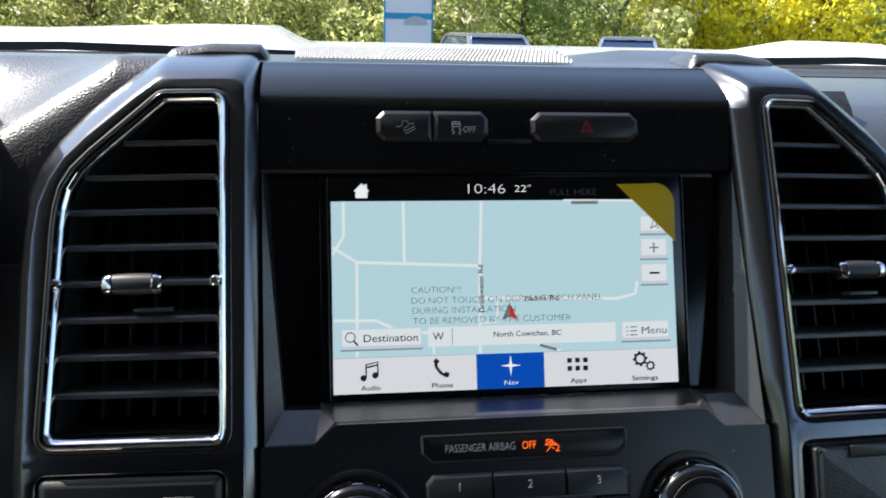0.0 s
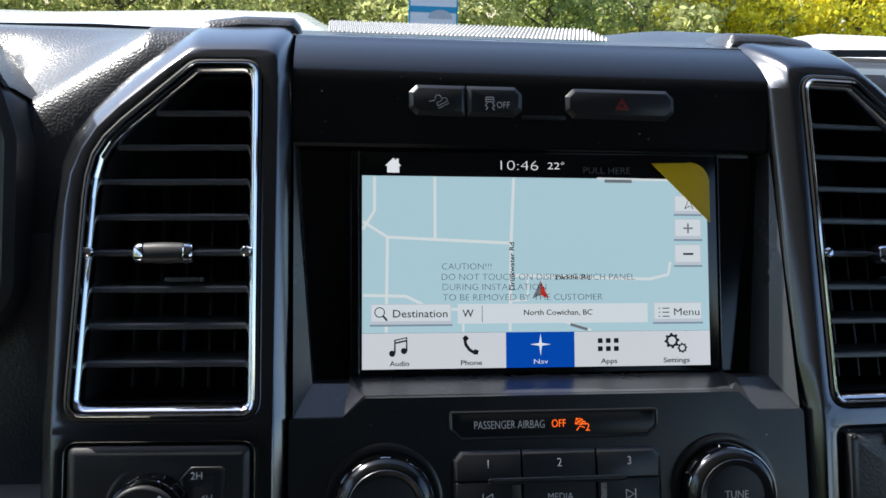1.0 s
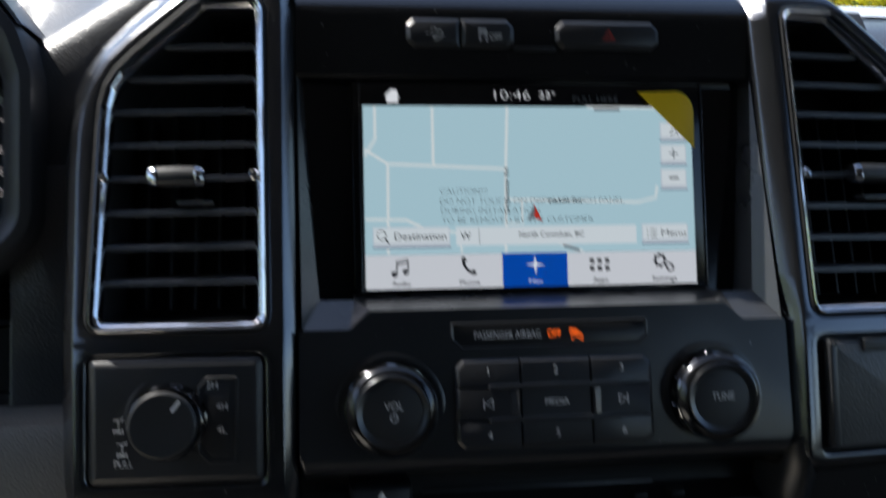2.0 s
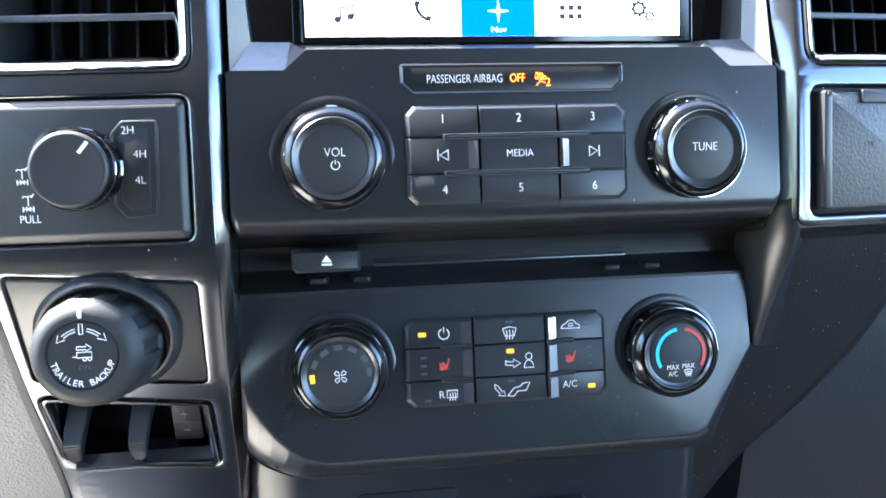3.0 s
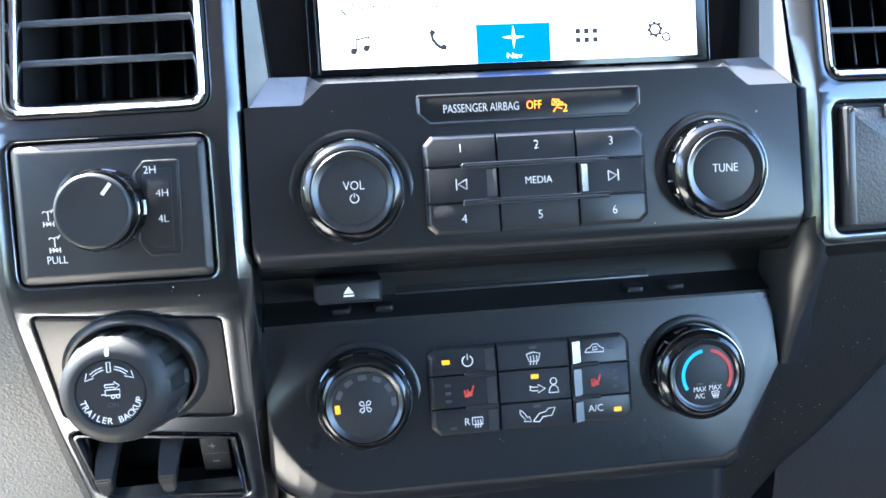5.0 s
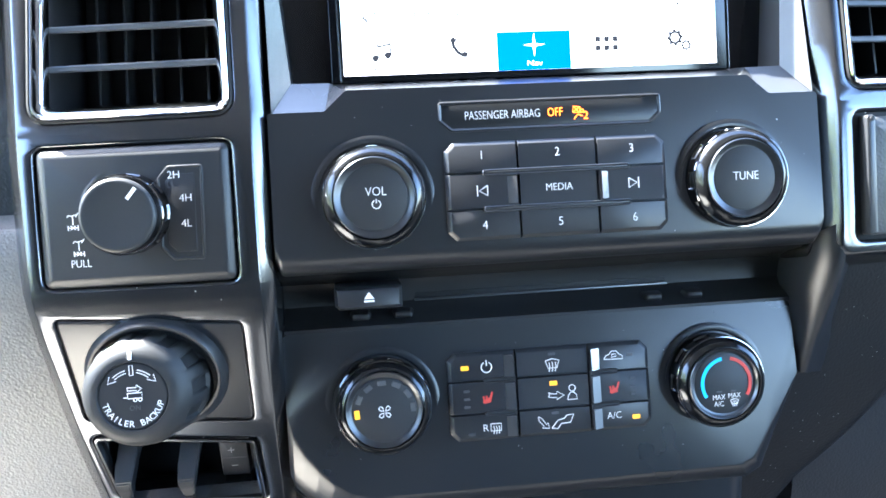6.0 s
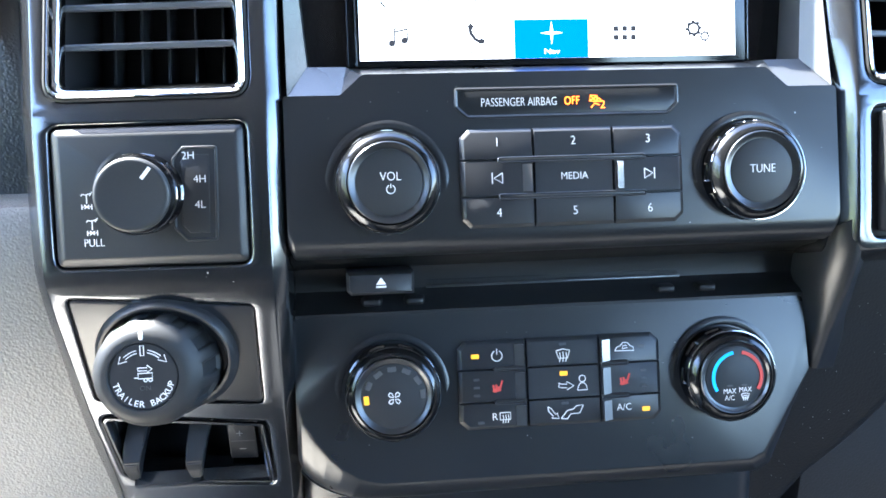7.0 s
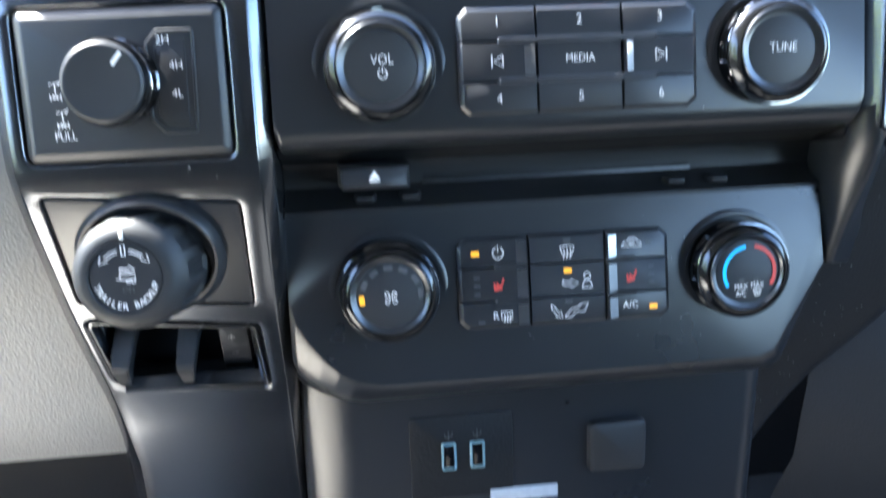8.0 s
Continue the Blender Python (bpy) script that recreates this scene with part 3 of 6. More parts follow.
MAP = lit("backlit_map_blue", (0.45, 0.65, 0.72))
ROAD = lit("backlit_road_white", (0.72, 0.78, 0.78))
BAR = lit("backlit_menu_white", (0.68, 0.70, 0.74))
STRIP = lit("backlit_strip_white", (0.70, 0.76, 0.79))
KEY = lit("backlit_key_grey", (0.55, 0.60, 0.66))
SHADE = lit("backlit_key_shadow", (0.22, 0.30, 0.38))
NAV = lit("backlit_nav_blue", (0.002, 0.07, 0.44))
INK = lit("backlit_ink", (0.012, 0.013, 0.016))
GREY_INK = lit("backlit_grey_ink", (0.16, 0.18, 0.20))
SHINE = lit("backlit_white", (0.85, 0.87, 0.90))
RED = lit("backlit_red", (0.50, 0.035, 0.02))
FILM_PRINT = material("grey_film_print", (0.22, 0.225, 0.23), rough=0.6, vary=0.05)
nodes, links = FILM_PRINT.node_tree.nodes, FILM_PRINT.node_tree.links
clear, blend = nodes.new("ShaderNodeBsdfTransparent"), nodes.new("ShaderNodeMixShader")
blend.inputs[0].default_value = 0.25
links.new(nodes["Principled BSDF"].outputs[0], blend.inputs[1])
links.new(clear.outputs[0], blend.inputs[2])
links.new(blend.outputs[0], nodes["Material Output"].inputs["Surface"])

chart = part("map", slab(rect(-87, -35.2, 87.4, 41), -0.15, 0.2, 0.05), MAP, screen, "pale blue road map", soft=False)
roads = [[(-81, 40.6), (-81, 24), (-86.6, 14.8)], [(-86.7, 18.6), (-74.8, 11.1), (-14.3, 8.4)], [(-74.8, 11.1), (-75.4, -34.8)], [(-51.6, 40.6), (-51.6, 10.4)],
         [(-12.4, 40.8), (-14, 7.9), (-14.9, -34.8)], [(-86.7, -17), (-65.9, -17.5), (-58.4, -21.1), (-56, -23.5), (-40, -24)], [(-12.7, -7.5), (56.5, -9.4), (66.2, -7.1), (67.4, -0.8)],
         [(-5.8, -7.5), (-5.9, -19.8), (-14.4, -19.8)], [(30, 40.9), (87, 40.4)], [(-38, -31), (-38, -34.8)], [(5, -24), (13, -30.5), (26, -34.6)]]
for n, r in enumerate(roads):
    part("road", ribbon([r], 1.45 if n < 7 else 1.1, -0.3), ROAD, chart, soft=False)
part("road_label", slab(rect(34, 38.9, 48, 40.5), -0.45, -0.1, 0.1), GREY_INK, chart, soft=False)
part("road_label", ribbon([[(15.4, -31.6), (24, -34.2)]], 1.4, -0.45), GREY_INK, chart, soft=False)
letters("Drinkwater Rd", 2.35, -13.6, -3, -0.35, INK, chart, "road_name", turn=90, width=23.5, bold=0.026)
letters("Paddle Rd", 2.2, 17, -8.4, -0.35, INK, chart, "road_name", width=17.2, bold=0.026)
bm = bmesh.new()
vs = [bm.verts.new((0.5 + x, -0.5, -15 + z)) for x, z in ((0, 5.0), (4.2, -3.9), (0, -2.2), (-4.2, -3.9))]
bm.faces.new((vs[0], vs[1], vs[2])), bm.faces.new((vs[0], vs[2], vs[3]))
part("position_arrow", bm, RED, chart, soft=False)
bm = bmesh.new()
vs = [bm.verts.new((0.5 + x, -0.55, -15 + z)) for x, z in ((0, 5.0), (0, -2.2), (-4.2, -3.9))]
bm.faces.new(vs)
part("position_arrow_shade", bm, GREY_INK, chart, soft=False)


def key(x0, z0, x1, z1, name="map_key", r=0.5):
    """A raised on-screen key with its shadow."""
    ob = part(name, slab(rect(x0, z0, x1, z1, r), -0.45, -0.1, 0.1), KEY, screen, soft=False)
    part("key_shadow", slab(rect(x0 - 0.3, z0 - 0.9, x1 + 0.5, z0 + 0.05), -0.4, -0.1, 0.1), SHADE, ob, soft=False)
    part("key_face", slab(rect(x0 + 0.5, z0 + 1.6, x1 - 0.5, z1 - 0.4, r), -0.55, -0.3, 0.1), STRIP, ob, soft=False)
    return ob


k = key(-83, -31.1, -43.8, -21.2, "destination_key")
letters("Destination", 3.6, -72.6, -26.1, -0.6, INK, k, align="LEFT", width=26.4, bold=0.016)
bm = ribbon([arc(-78.6, -25.2, 2.3, 0, 360, 20)], 0.6, -0.75)
ribbon([[(-77, -26.9), (-75, -29.2)]], 0.9, -0.75, bm)
part("magnifier_symbol", bm, INK, k, soft=False)
k = key(58.1, -30.9, 83.4, -21, "menu_key")
letters("Menu", 3.6, 68.2, -26, -0.6, INK, k, align="LEFT", width=13.2, bold=0.006)
part("list_symbol", ribbon([[(62.6, -26 + d), (66.2, -26 + d)] for d in (-2, 0, 2)] + [[(60.6, -26 + d), (61.4, -26 + d)] for d in (-2, 0, 2)], 0.6, -0.75), INK, k, soft=False)
k = key(70, 23.4, 84.2, 32.7, "compass_key")
part("compass_symbol", ribbon([[(75.5, 26), (77.6, 31), (79.8, 26), (77.6, 27.4), (75.5, 26)]], 0.5, -0.75), INK, k, soft=False)
k = key(69.8, 10.7, 84, 21, "zoom_in_key")
part("plus_symbol", ribbon([[(74.4, 16.2), (79.4, 16.2)], [(76.9, 13.7), (76.9, 18.7)]], 0.8, -0.75), GREY_INK, k, soft=False)
k = key(69.6, -2.4, 83.7, 8, "zoom_out_key")
part("minus_symbol", ribbon([[(74, 3.2), (79.4, 3.2)]], 1.0, -0.75), INK, k, soft=False)
strip = part("location_strip", slab(rect(-40.7, -30.9, 55, -21.4), -0.42, -0.1, 0.05), STRIP, screen, soft=False)
letters("W", 3.6, -35.7, -26.1, -0.5, INK, strip, bold=0.016)
part("divider", ribbon([[(-28.7, -22.2), (-28.7, -30.3)]], 0.4, -0.55), GREY_INK, strip, soft=False)
letters("North Cowichan, BC", 2.6, 9.2, -25.8, -0.5, INK, strip, width=34.5, bold=0.018)

menu = part("menu_bar", slab(rect(-87, -52.5, 87.4, -35.3), -0.2, 0.2, 0.05), BAR, screen, "white menu bar", soft=False)
nav = part("nav_tile", slab(rect(-17, -52.5, 17.3, -35.2), -0.4, -0.1, 0.05), NAV, menu, "blue highlighted tile", soft=False)
for n, x, w in (("Audio", -69, 10.3), ("Phone", -34.2, 11.3), ("Apps", 34.8, 9), ("Settings", 69.6, 14.8)):
    letters(n, 2.35, x, -49.9, -0.3, INK, menu, width=w * 0.92, bold=0.022)
letters("Nav", 2.3, 0.2, -49.7, -0.5, SHINE, nav, width=7)
bm = bmesh.new()
star = []
for i in range(16):
    a = radians(i * 22.5)
    r = (5.2 * (abs(math.cos(2 * a)) ** 6 * 0.82 + 0.18)) * (1 if i % 4 else 1)
    star.append((0.2 + r * math.cos(a), -41.3 + r * math.sin(a)))
part("star_symbol", slab(star, -0.6, -0.3, 0.05, bm=bm), SHINE, nav, soft=False)
bm = ribbon([[(-71.3, -45), (-71.3, -38.6), (-65.6, -37.4), (-65.6, -43.8)], [(-71.3, -40), (-65.6, -38.8)]], 0.8, -0.5)
slab(arc(-72.6, -45, 1.5, 0, 359, 14), -0.55, -0.2, 0.05, bm=bm)
slab(arc(-66.9, -43.8, 1.5, 0, 359, 14), -0.55, -0.2, 0.05, bm=bm)
part("note_symbol", bm, INK, menu, soft=False)
bm = ribbon([[(-37.4, -38), (-36.9, -41), (-35, -43.6), (-32, -45.4)]], 1.5, -0.5)
ribbon([[(-37.8, -37.2), (-36.0, -38.8)], [(-33.0, -44.2), (-30.8, -45.0)]], 2.2, -0.55, bm)
part("phone_symbol", bm, INK, menu, soft=False)
bm = bmesh.new()
for i in range(3):
    for j in range(2):
        slab(rect(29.2 + 4.1 * i, -45 + 4.0 * j, 31.6 + 4.1 * i, -42.6 + 4.0 * j, 0.4), -0.5, -0.2, 0.05, bm=bm)
part("grid_symbol", bm, INK, menu, soft=False)


def gear(x, z, r, teeth):
    out = []
    for i in range(teeth * 4):
        a = 2 * math.pi * i / (teeth * 4)
        q = r if i % 4 in (0, 1) else r * 0.78
        out.append((x + q * math.cos(a), z + q * math.sin(a)))
    return out


for x, z, r in ((67.4, -40.2, 3.9), (72.7, -43.8, 2.6)):
    part("gear_symbol", sect(gear(x, z, r, 8), [(0, -0.2), (0, -0.5), (r * 0.28, -0.5), (r * 0.28, -0.2)], cap=False), INK, menu, soft=False)

# status line
letters("10:46", 4.9, -10.2, 46.7, -0.05, SHINE, screen, "clock", width=18.8, bold=-0.012)
letters("22\u00b0", 3.4, 9.2, 46.8, -0.05, SHINE, screen, "temperature", width=8.4)
bm = bmesh.new()
slab([(-75.9, 45.9), (-71.9, 49.8), (-68, 45.9)], -0.3, 0.1, 0.05, bm=bm)
slab(rect(-74.9, 42.6, -69, 46), -0.3, 0.1, 0.05, bm=bm)
slab(rect(-70.6, 47.2, -69.3, 49.4), -0.3, 0.1, 0.05, bm=bm)
part("home_symbol", bm, SHINE, screen, soft=False)

# ---- transport film on the screen ----
film = thing("screen_film", 0, -1.2, 0, "printed clear transport film with yellow pull tab on the screen", "film")
TAB = material("yellow_film_tab", (1.0, 0.64, 0.006), rough=0.45, vary=0.05, glow=0.0)
tab = [(57.8, 48.9), (76, 49.3)] + arc(78, 39.2, 10.4, 88, 2, 8) + [(88.4, 19)]
part("pull_tab", slab(tab, -1.6, -1.2, 0.2), TAB, film, "yellow pull tab")
letters("PULL HERE", 3.3, 34.9, 44.7, -1.1, FILM_PRINT, film, width=24.2, bold=-0.008)
for z, x, t in ((-3.3, -48.8, "CAUTION!!!"), (-8.4, -49, "DO NOT TOUCH ON DISPLAY TOUCH PANEL"), (-13.3, -48.6, "DURING INSTALLATION"), (-18.3, -48.2, "TO BE REMOVED BY THE CUSTOMER")):
    letters(t, 3.1, x, z, -1.1, FILM_PRINT, film, align="LEFT", bold=-0.008, width={-3.3: 24.4, -8.4: 97, -13.3: 51.3, -18.3: 79.6}[z])

# ---- air vents ----
def vent(side, name_label):
    ob = thing("air_vent", side * 175, 0, 10, name_label, "air vent", "air vents beside the stack")
    m = lambda pts: flip(pts, side)
    hole = m(vent_hole)
    part("seal", sect(hole, [(-0.3, -0.4), (0.6, -1.0), (1.4, 1.2)], cap=False, depth=pillar_y), DEEP, ob)
    part("chrome_frame", sect(hole, [(1.2, 1.5), (1.3, -1.2), (1.9, -1.9), (2.6, -1.5), (2.8, 0.5), (3.2, 1.3), (3.8, 1.6), (5.6, 4.0), (6.4, 5.8), (6.7, 10)], cap=False, depth=pillar_y), CHROME, ob, "bright chrome frame")
    inner = inset(vent_hole, 6.6)
    part("duct", sect(m(inner), [(0, 7), (1, 30), (3, 50)], depth=pillar_y), BLACK, ob)
    inside = inset(VENT, 6.6)

    def span(z):
        xs = []
        for a, b in zip(inside, inside[1:] + inside[:1]):
            if (a[1] - z) * (b[1] - z) <= 0 and a[1] != b[1]:
                xs.append(a[0] + (z - a[1]) / (b[1] - a[1]) * (b[0] - a[0]))
        return min(xs), max(xs)

    for i in range(8):
        z = 69.0 - 16.6 * i
        x0, x1 = span(z)
        bm = bmesh.new()
        prof = [(0, -1.5), (-0.8, -0.9), (-0.8, 0.6), (0, 1.4), (20, 4.4), (20, 2.6)]
        y = pillar_y(-175, z) + 7.5
        a = [bm.verts.new((-side * x0, y + (0.10 * (abs(x0) - 175)) + p, z + q)) for p, q in prof]
        b = [bm.verts.new((-side * x1, y + (0.10 * (abs(x1) - 175)) + p, z + q)) for p, q in prof]
        for j in range(6):
            bm.faces.new((a[j], a[(j + 1) % 6], b[(j + 1) % 6], b[j]))
        bm.faces.new(a), bm.faces.new(b)
        part("slat", bm, SLAT, ob)
    for x in (-195, -183, -171, -159, -147):
        lo, hi = -60, (84 if x > -165 else 40)
        bm = bmesh.new()
        slab(rect(-0.7, lo, 0.7, hi), 0, 18, 0.4, bm=bm)
        for v in bm.verts:
            v.co.x += -side * x
            v.co.y += pillar_y(x, v.co.z) + 32
        part("vane", bm, BLACK, ob)
    # thumb slider: a barrel with chrome ends
    cx, cz = -174.6, 2.0

    def barrel(stations, x0):
        rings, mesh = [], bmesh.new()
        for dx, h in stations:
            ring = []
            for i in range(20):
                a = 2 * math.pi * i / 20
                c, w = math.cos(a), math.sin(a)
                ring.append(mesh.verts.new((x0 + dx, -4.5 + 6.2 * h * math.copysign(abs(c) ** 0.7, c), cz + 4.6 * h * math.copysign(abs(w) ** 0.7, w))))
            rings.append(ring)
        for r, q in zip(rings, rings[1:]):
            for i in range(20):
                mesh.faces.new((r[i], r[(i + 1) % 20], q[(i + 1) % 20], q[i]))
        mesh.faces.new(rings[0]), mesh.faces.new(rings[-1])
        return shifted(mesh, pillar_y)

    slider = part("slider", barrel([(-8.8, 0.9), (-8.4, 0.97), (-4, 1.02), (0, 1.03), (4, 1.02), (8.4, 0.97), (8.8, 0.9)], -side * cx), CAP, ob, "grey slider with chrome ends")
    for d in (-1, 1):
        part("slider_end", barrel([(d * 8.7, 1.0), (d * 9.2, 1.05), (d * 11.4, 1.0), (d * 12.6, 0.86), (d * 13.1, 0.5)], -side * cx), CHROME, slider, "chrome end")
    bm = shifted(slab(rect(-side * cx - 1, cz - 12.5, -side * cx + 15.5, cz - 10.6, 0.8), 2, 10, 0.5), pillar_y)
    part("shut_off_tab", bm, SLAT, ob)
    for x in (-139.6, -209.4):
        bm = lathe([(2.4, 2), (2.4, -1), (1.6, -1.8), (0, -1.9)], -side * x, 3, 14)
        part("pivot", shifted(bm, pillar_y), CHROME, ob)
    return ob


vent(-1, "tall slatted black air vent with chrome frame, driver's side")
vent(1, "tall slatted black air vent with chrome frame, passenger side")

# ---- buttons of the upper fascia ----
def cham(x0, z0, x1, z1, c, corners="abcd"):
    """A rectangle with chosen corners cut: a lower left, b lower right, c upper right, d upper left."""
    out = []
    for k, (x, z), (p, q) in (("a", (x0, z0), ((0, c), (c, 0))), ("b", (x1, z0), ((-c, 0), (0, c))), ("c", (x1, z1), ((0, -c), (-c, 0))), ("d", (x0, z1), ((c, 0), (0, -c)))):
        if k in corners:
            out += [(x + p[0], z + p[1]), (x + q[0], z + q[1])]
        else:
            out.append((x, z))
    return out


upper = lambda x, z: -4.0
panel = thing("traction_switch", -36, -4, 77, "black twin switch for hill descent and traction control", "switch")
left_key = part("button", sect(rounded(cham(-64.5, 70, -36.9, 85, 3.6, "ad"), 0.5, 2), [(0, 3), (0, -0.6), (1.9, -2.4), (2.1, -2.5)], depth=upper), BUTTON, panel)
right_key = part("button", sect(rounded(cham(-36.3, 70, -8.8, 85, 3.6, "bc"), 0.5, 2), [(0, 3), (0, -0.6), (1.9, -2.4), (2.1, -2.5)], depth=upper), BUTTON, panel)
bm = ribbon([[(-55, 76.5), (-52, 77.2)], arc(-50.5, 78.3, 1.5, 0, 200, 8), [(-50.8, 74.4), (-45.8, 77), (-46.7, 78.5), (-48.4, 78.3), (-49.3, 76.9), (-51.1, 76.1), (-50.8, 74.4)], [(-50.4, 73.2), (-45.2, 76)]], 0.32, -6.7)
part("hill_descent_symbol", bm, PRINT, left_key, soft=False)
bm = ribbon([[(-27, 79.3), (-23.4, 79.3), (-23, 77), (-27.4, 77), (-27, 79.3)], [(-27, 78.2), (-23.4, 78.2)], [(-26.4, 76.4), (-27.4, 75.2), (-26.2, 74.2), (-27.2, 73)], [(-23.8, 76.4), (-22.8, 75.2), (-24, 74.2), (-23, 73)]], 0.55, -6.7)
part("skid_symbol", bm, PRINT, right_key, soft=False)
letters("OFF", 3.1, -18.6, 75.4, -6.6, PRINT, right_key, wide=0.85)
hazard = thing("hazard_switch", 41, -4, 77, "wide black hazard light switch with a red triangle", "switch")
key_h = part("button", sect(rounded(cham(13, 70, 69, 85, 4, "abcd"), 0.5, 2), [(0, 3), (0, -0.6), (1.9, -2.4), (2.1, -2.5)], depth=upper), BUTTON, hazard)
tri = lambda r: [(41.5 + r * math.cos(radians(a)), 76.6 + r * math.sin(radians(a))) for a in (90, 210, 330)]
bm = ribbon([tri(3.7)], 0.6, -6.8, closed=True)
ribbon([tri(2.0)], 0.6, -6.8, bm, closed=True)
part("warning_triangle", bm, PRINT_RED, key_h, soft=False)
part("switch_bridge", slab(rect(-9, 69, 13, 71, 0.6), -5.6, -2, 0.6), BUTTON, stack)

# ---- passenger airbag lamp ----
airbag = thing("airbag_indicator", 0, -31, -75, "gloss black airbag status lamp panel with orange letters", "indicator")
shape = rounded([(-48.8, -69.5), (-48.8, -77), (-44, -81.4), (42, -81.4), (46.6, -77), (46.6, -69.5)], 1.0, 3)
part("rim", sect(shape, [(-0.6, 1), (-0.5, -0.5), (0.1, -0.8), (0.9, -0.3), (1.0, 0.6)], cap=False, depth=radio_y), BUTTON, airbag)
part("lens", sect(shape, [(0.8, 2), (0.8, 0.0), (1.2, -0.2)], depth=radio_y), material("smoked_lens", (0.013, 0.0138, 0.0155), rough=0.36), airbag)
letters("PASSENGER AIRBAG", 3.5, -22, -75.5, -0.4, PRINT, airbag, width=32, depth=radio_y)
letters("OFF", 3.5, 0.6, -75.4, -0.4, ORANGE, airbag, width=6.4, depth=radio_y)
bm = ribbon([[(8.6, -73.2), (11.6, -73.6), (11.3, -76), (8.3, -75.6), (8.6, -73.2), (11.3, -76)], [(8.3, -75.6), (11.6, -73.6)], [(8.8, -78.6), (10.4, -76.6), (12.6, -77.4)], arc(12.3, -75.2, 0.7, 0, 360, 8)], 0.4, -0.6, depth=radio_y)
part("airbag_symbol", bm, ORANGE, airbag, soft=False)
letters("2", 3.3, 13.9, -77.3, -0.4, ORANGE, airbag, depth=radio_y)

# ---- radio keys ----
radio = thing("radio_keypad", 0, -33, -107, "nine-key black radio keypad with white figures", "keypad")


def keycap(x0, z0, x1, z1, corners, depth, parent, name="key", outer=(0.35, 0.35, 0.35, 0.35)):
    """A key whose outer sides slope; outer gives the slope's width to the left, below, to the right and above."""
    l, d, r, u = outer
    foot = rounded(cham(x0, z0, x1, z1, 3.6, corners), 0.3, 2)
    face = rounded(cham(x0 + l, z0 + d, x1 - r, z1 - u, 2.9, corners), 0.3, 2)
    return part(name, loft(face, foot, [(1, 4), (1, -0.9), (0.9, -1.15), (0.12, -2.2), (0, -2.3)], depth=depth), BUTTON, parent)


xs, zs = [(-48, -17.4), (-16.9, 16.7), (17.2, 47.4)], [(-99.3, -86.4), (-114.5, -99.7), (-127.6, -114.9)]
names = (("1", "2", "3"), ("", "MEDIA", ""), ("4", "5", "6"))
cut = {(0, 0): "d", (0, 2): "c", (2, 0): "a", (2, 2): "b"}
for r in range(3):
    for c in range(3):
        k = keycap(xs[c][0], zs[r][0], xs[c][1], zs[r][1], cut.get((r, c), ""), radio_y, radio, outer=(1.9 if c == 0 else 0.35, 1.7 if r == 2 else 0.35, 1.9 if c == 2 else 0.35, 1.7 if r == 0 else 0.35))
        mid = ((-32.4, 0, 32.3)[c], (-92.2, -107.0, -121.5)[r])
        if names[r][c]:
            letters(names[r][c], 3.6 if r != 1 else 3.0, mid[0], mid[1], -2.45, PRINT, k, depth=radio_y, wide=0.92)
        elif c == 0:
            part("skip_symbol", ribbon([[(-30.6, -104.9), (-34.2, -107), (-30.6, -109.1), (-30.6, -104.9)], [(-34.9, -104.7), (-34.9, -109.3)]], 0.55, -2.6, depth=radio_y), PRINT, k, soft=False)
        else:
            part("skip_symbol", ribbon([[(30.4, -104.7), (34, -106.8), (30.4, -108.9), (30.4, -104.7)], [(34.7, -104.5), (34.7, -109.1)]], 0.55, -2.6, depth=radio_y), PRINT, k, soft=False)
for x0, x1, f in ((-22.0, -18.2, -1), (18.2, 21.6, 1)):
    bm = bmesh.new()
    y0, y1 = ((-2.4, -3.6) if f < 0 else (-4.6, -2.2))
    vs = [bm.verts.new((x, y + radio_y(x, z), z)) for x, y, z in ((x0, y0, -101.4), (x1, y1, -101.4), (x1, y1, -112.8), (x0, y0, -112.8))]
    ws = [bm.verts.new((x, -0.5 + radio_y(x, z), z)) for x, z in ((x0, -101.4), (x1, -101.4), (x1, -112.8), (x0, -112.8))]
    bm.faces.new(vs)
    for i in range(4):
        bm.faces.new((vs[i], vs[(i + 1) % 4], ws[(i + 1) % 4], ws[i]))
    # left facet takes the dim copy, right the bright: reflection set by material
    part("bright_facet", bm, FACET if f < 0 else SATIN, radio, "satin chrome facet", soft=False)
for z in (-99.5, -114.8):
    ridge = part("ridge", sect(rect(-32.6, z - 1.35, 31.0, z + 1.35, 1.3), [(0, 1), (0, -2.6), (0.35, -2.95), (0.6, -2.8), (0.75, -2.4)], cap=False, depth=radio_y), BUTTON, radio)
    part("ridge_face", sect(rect(-32.0, z - 0.75, 30.4, z + 0.75, 0.7), [(0, 0), (0, -2.5), (0.4, -2.75)], depth=radio_y), CAP, ridge)


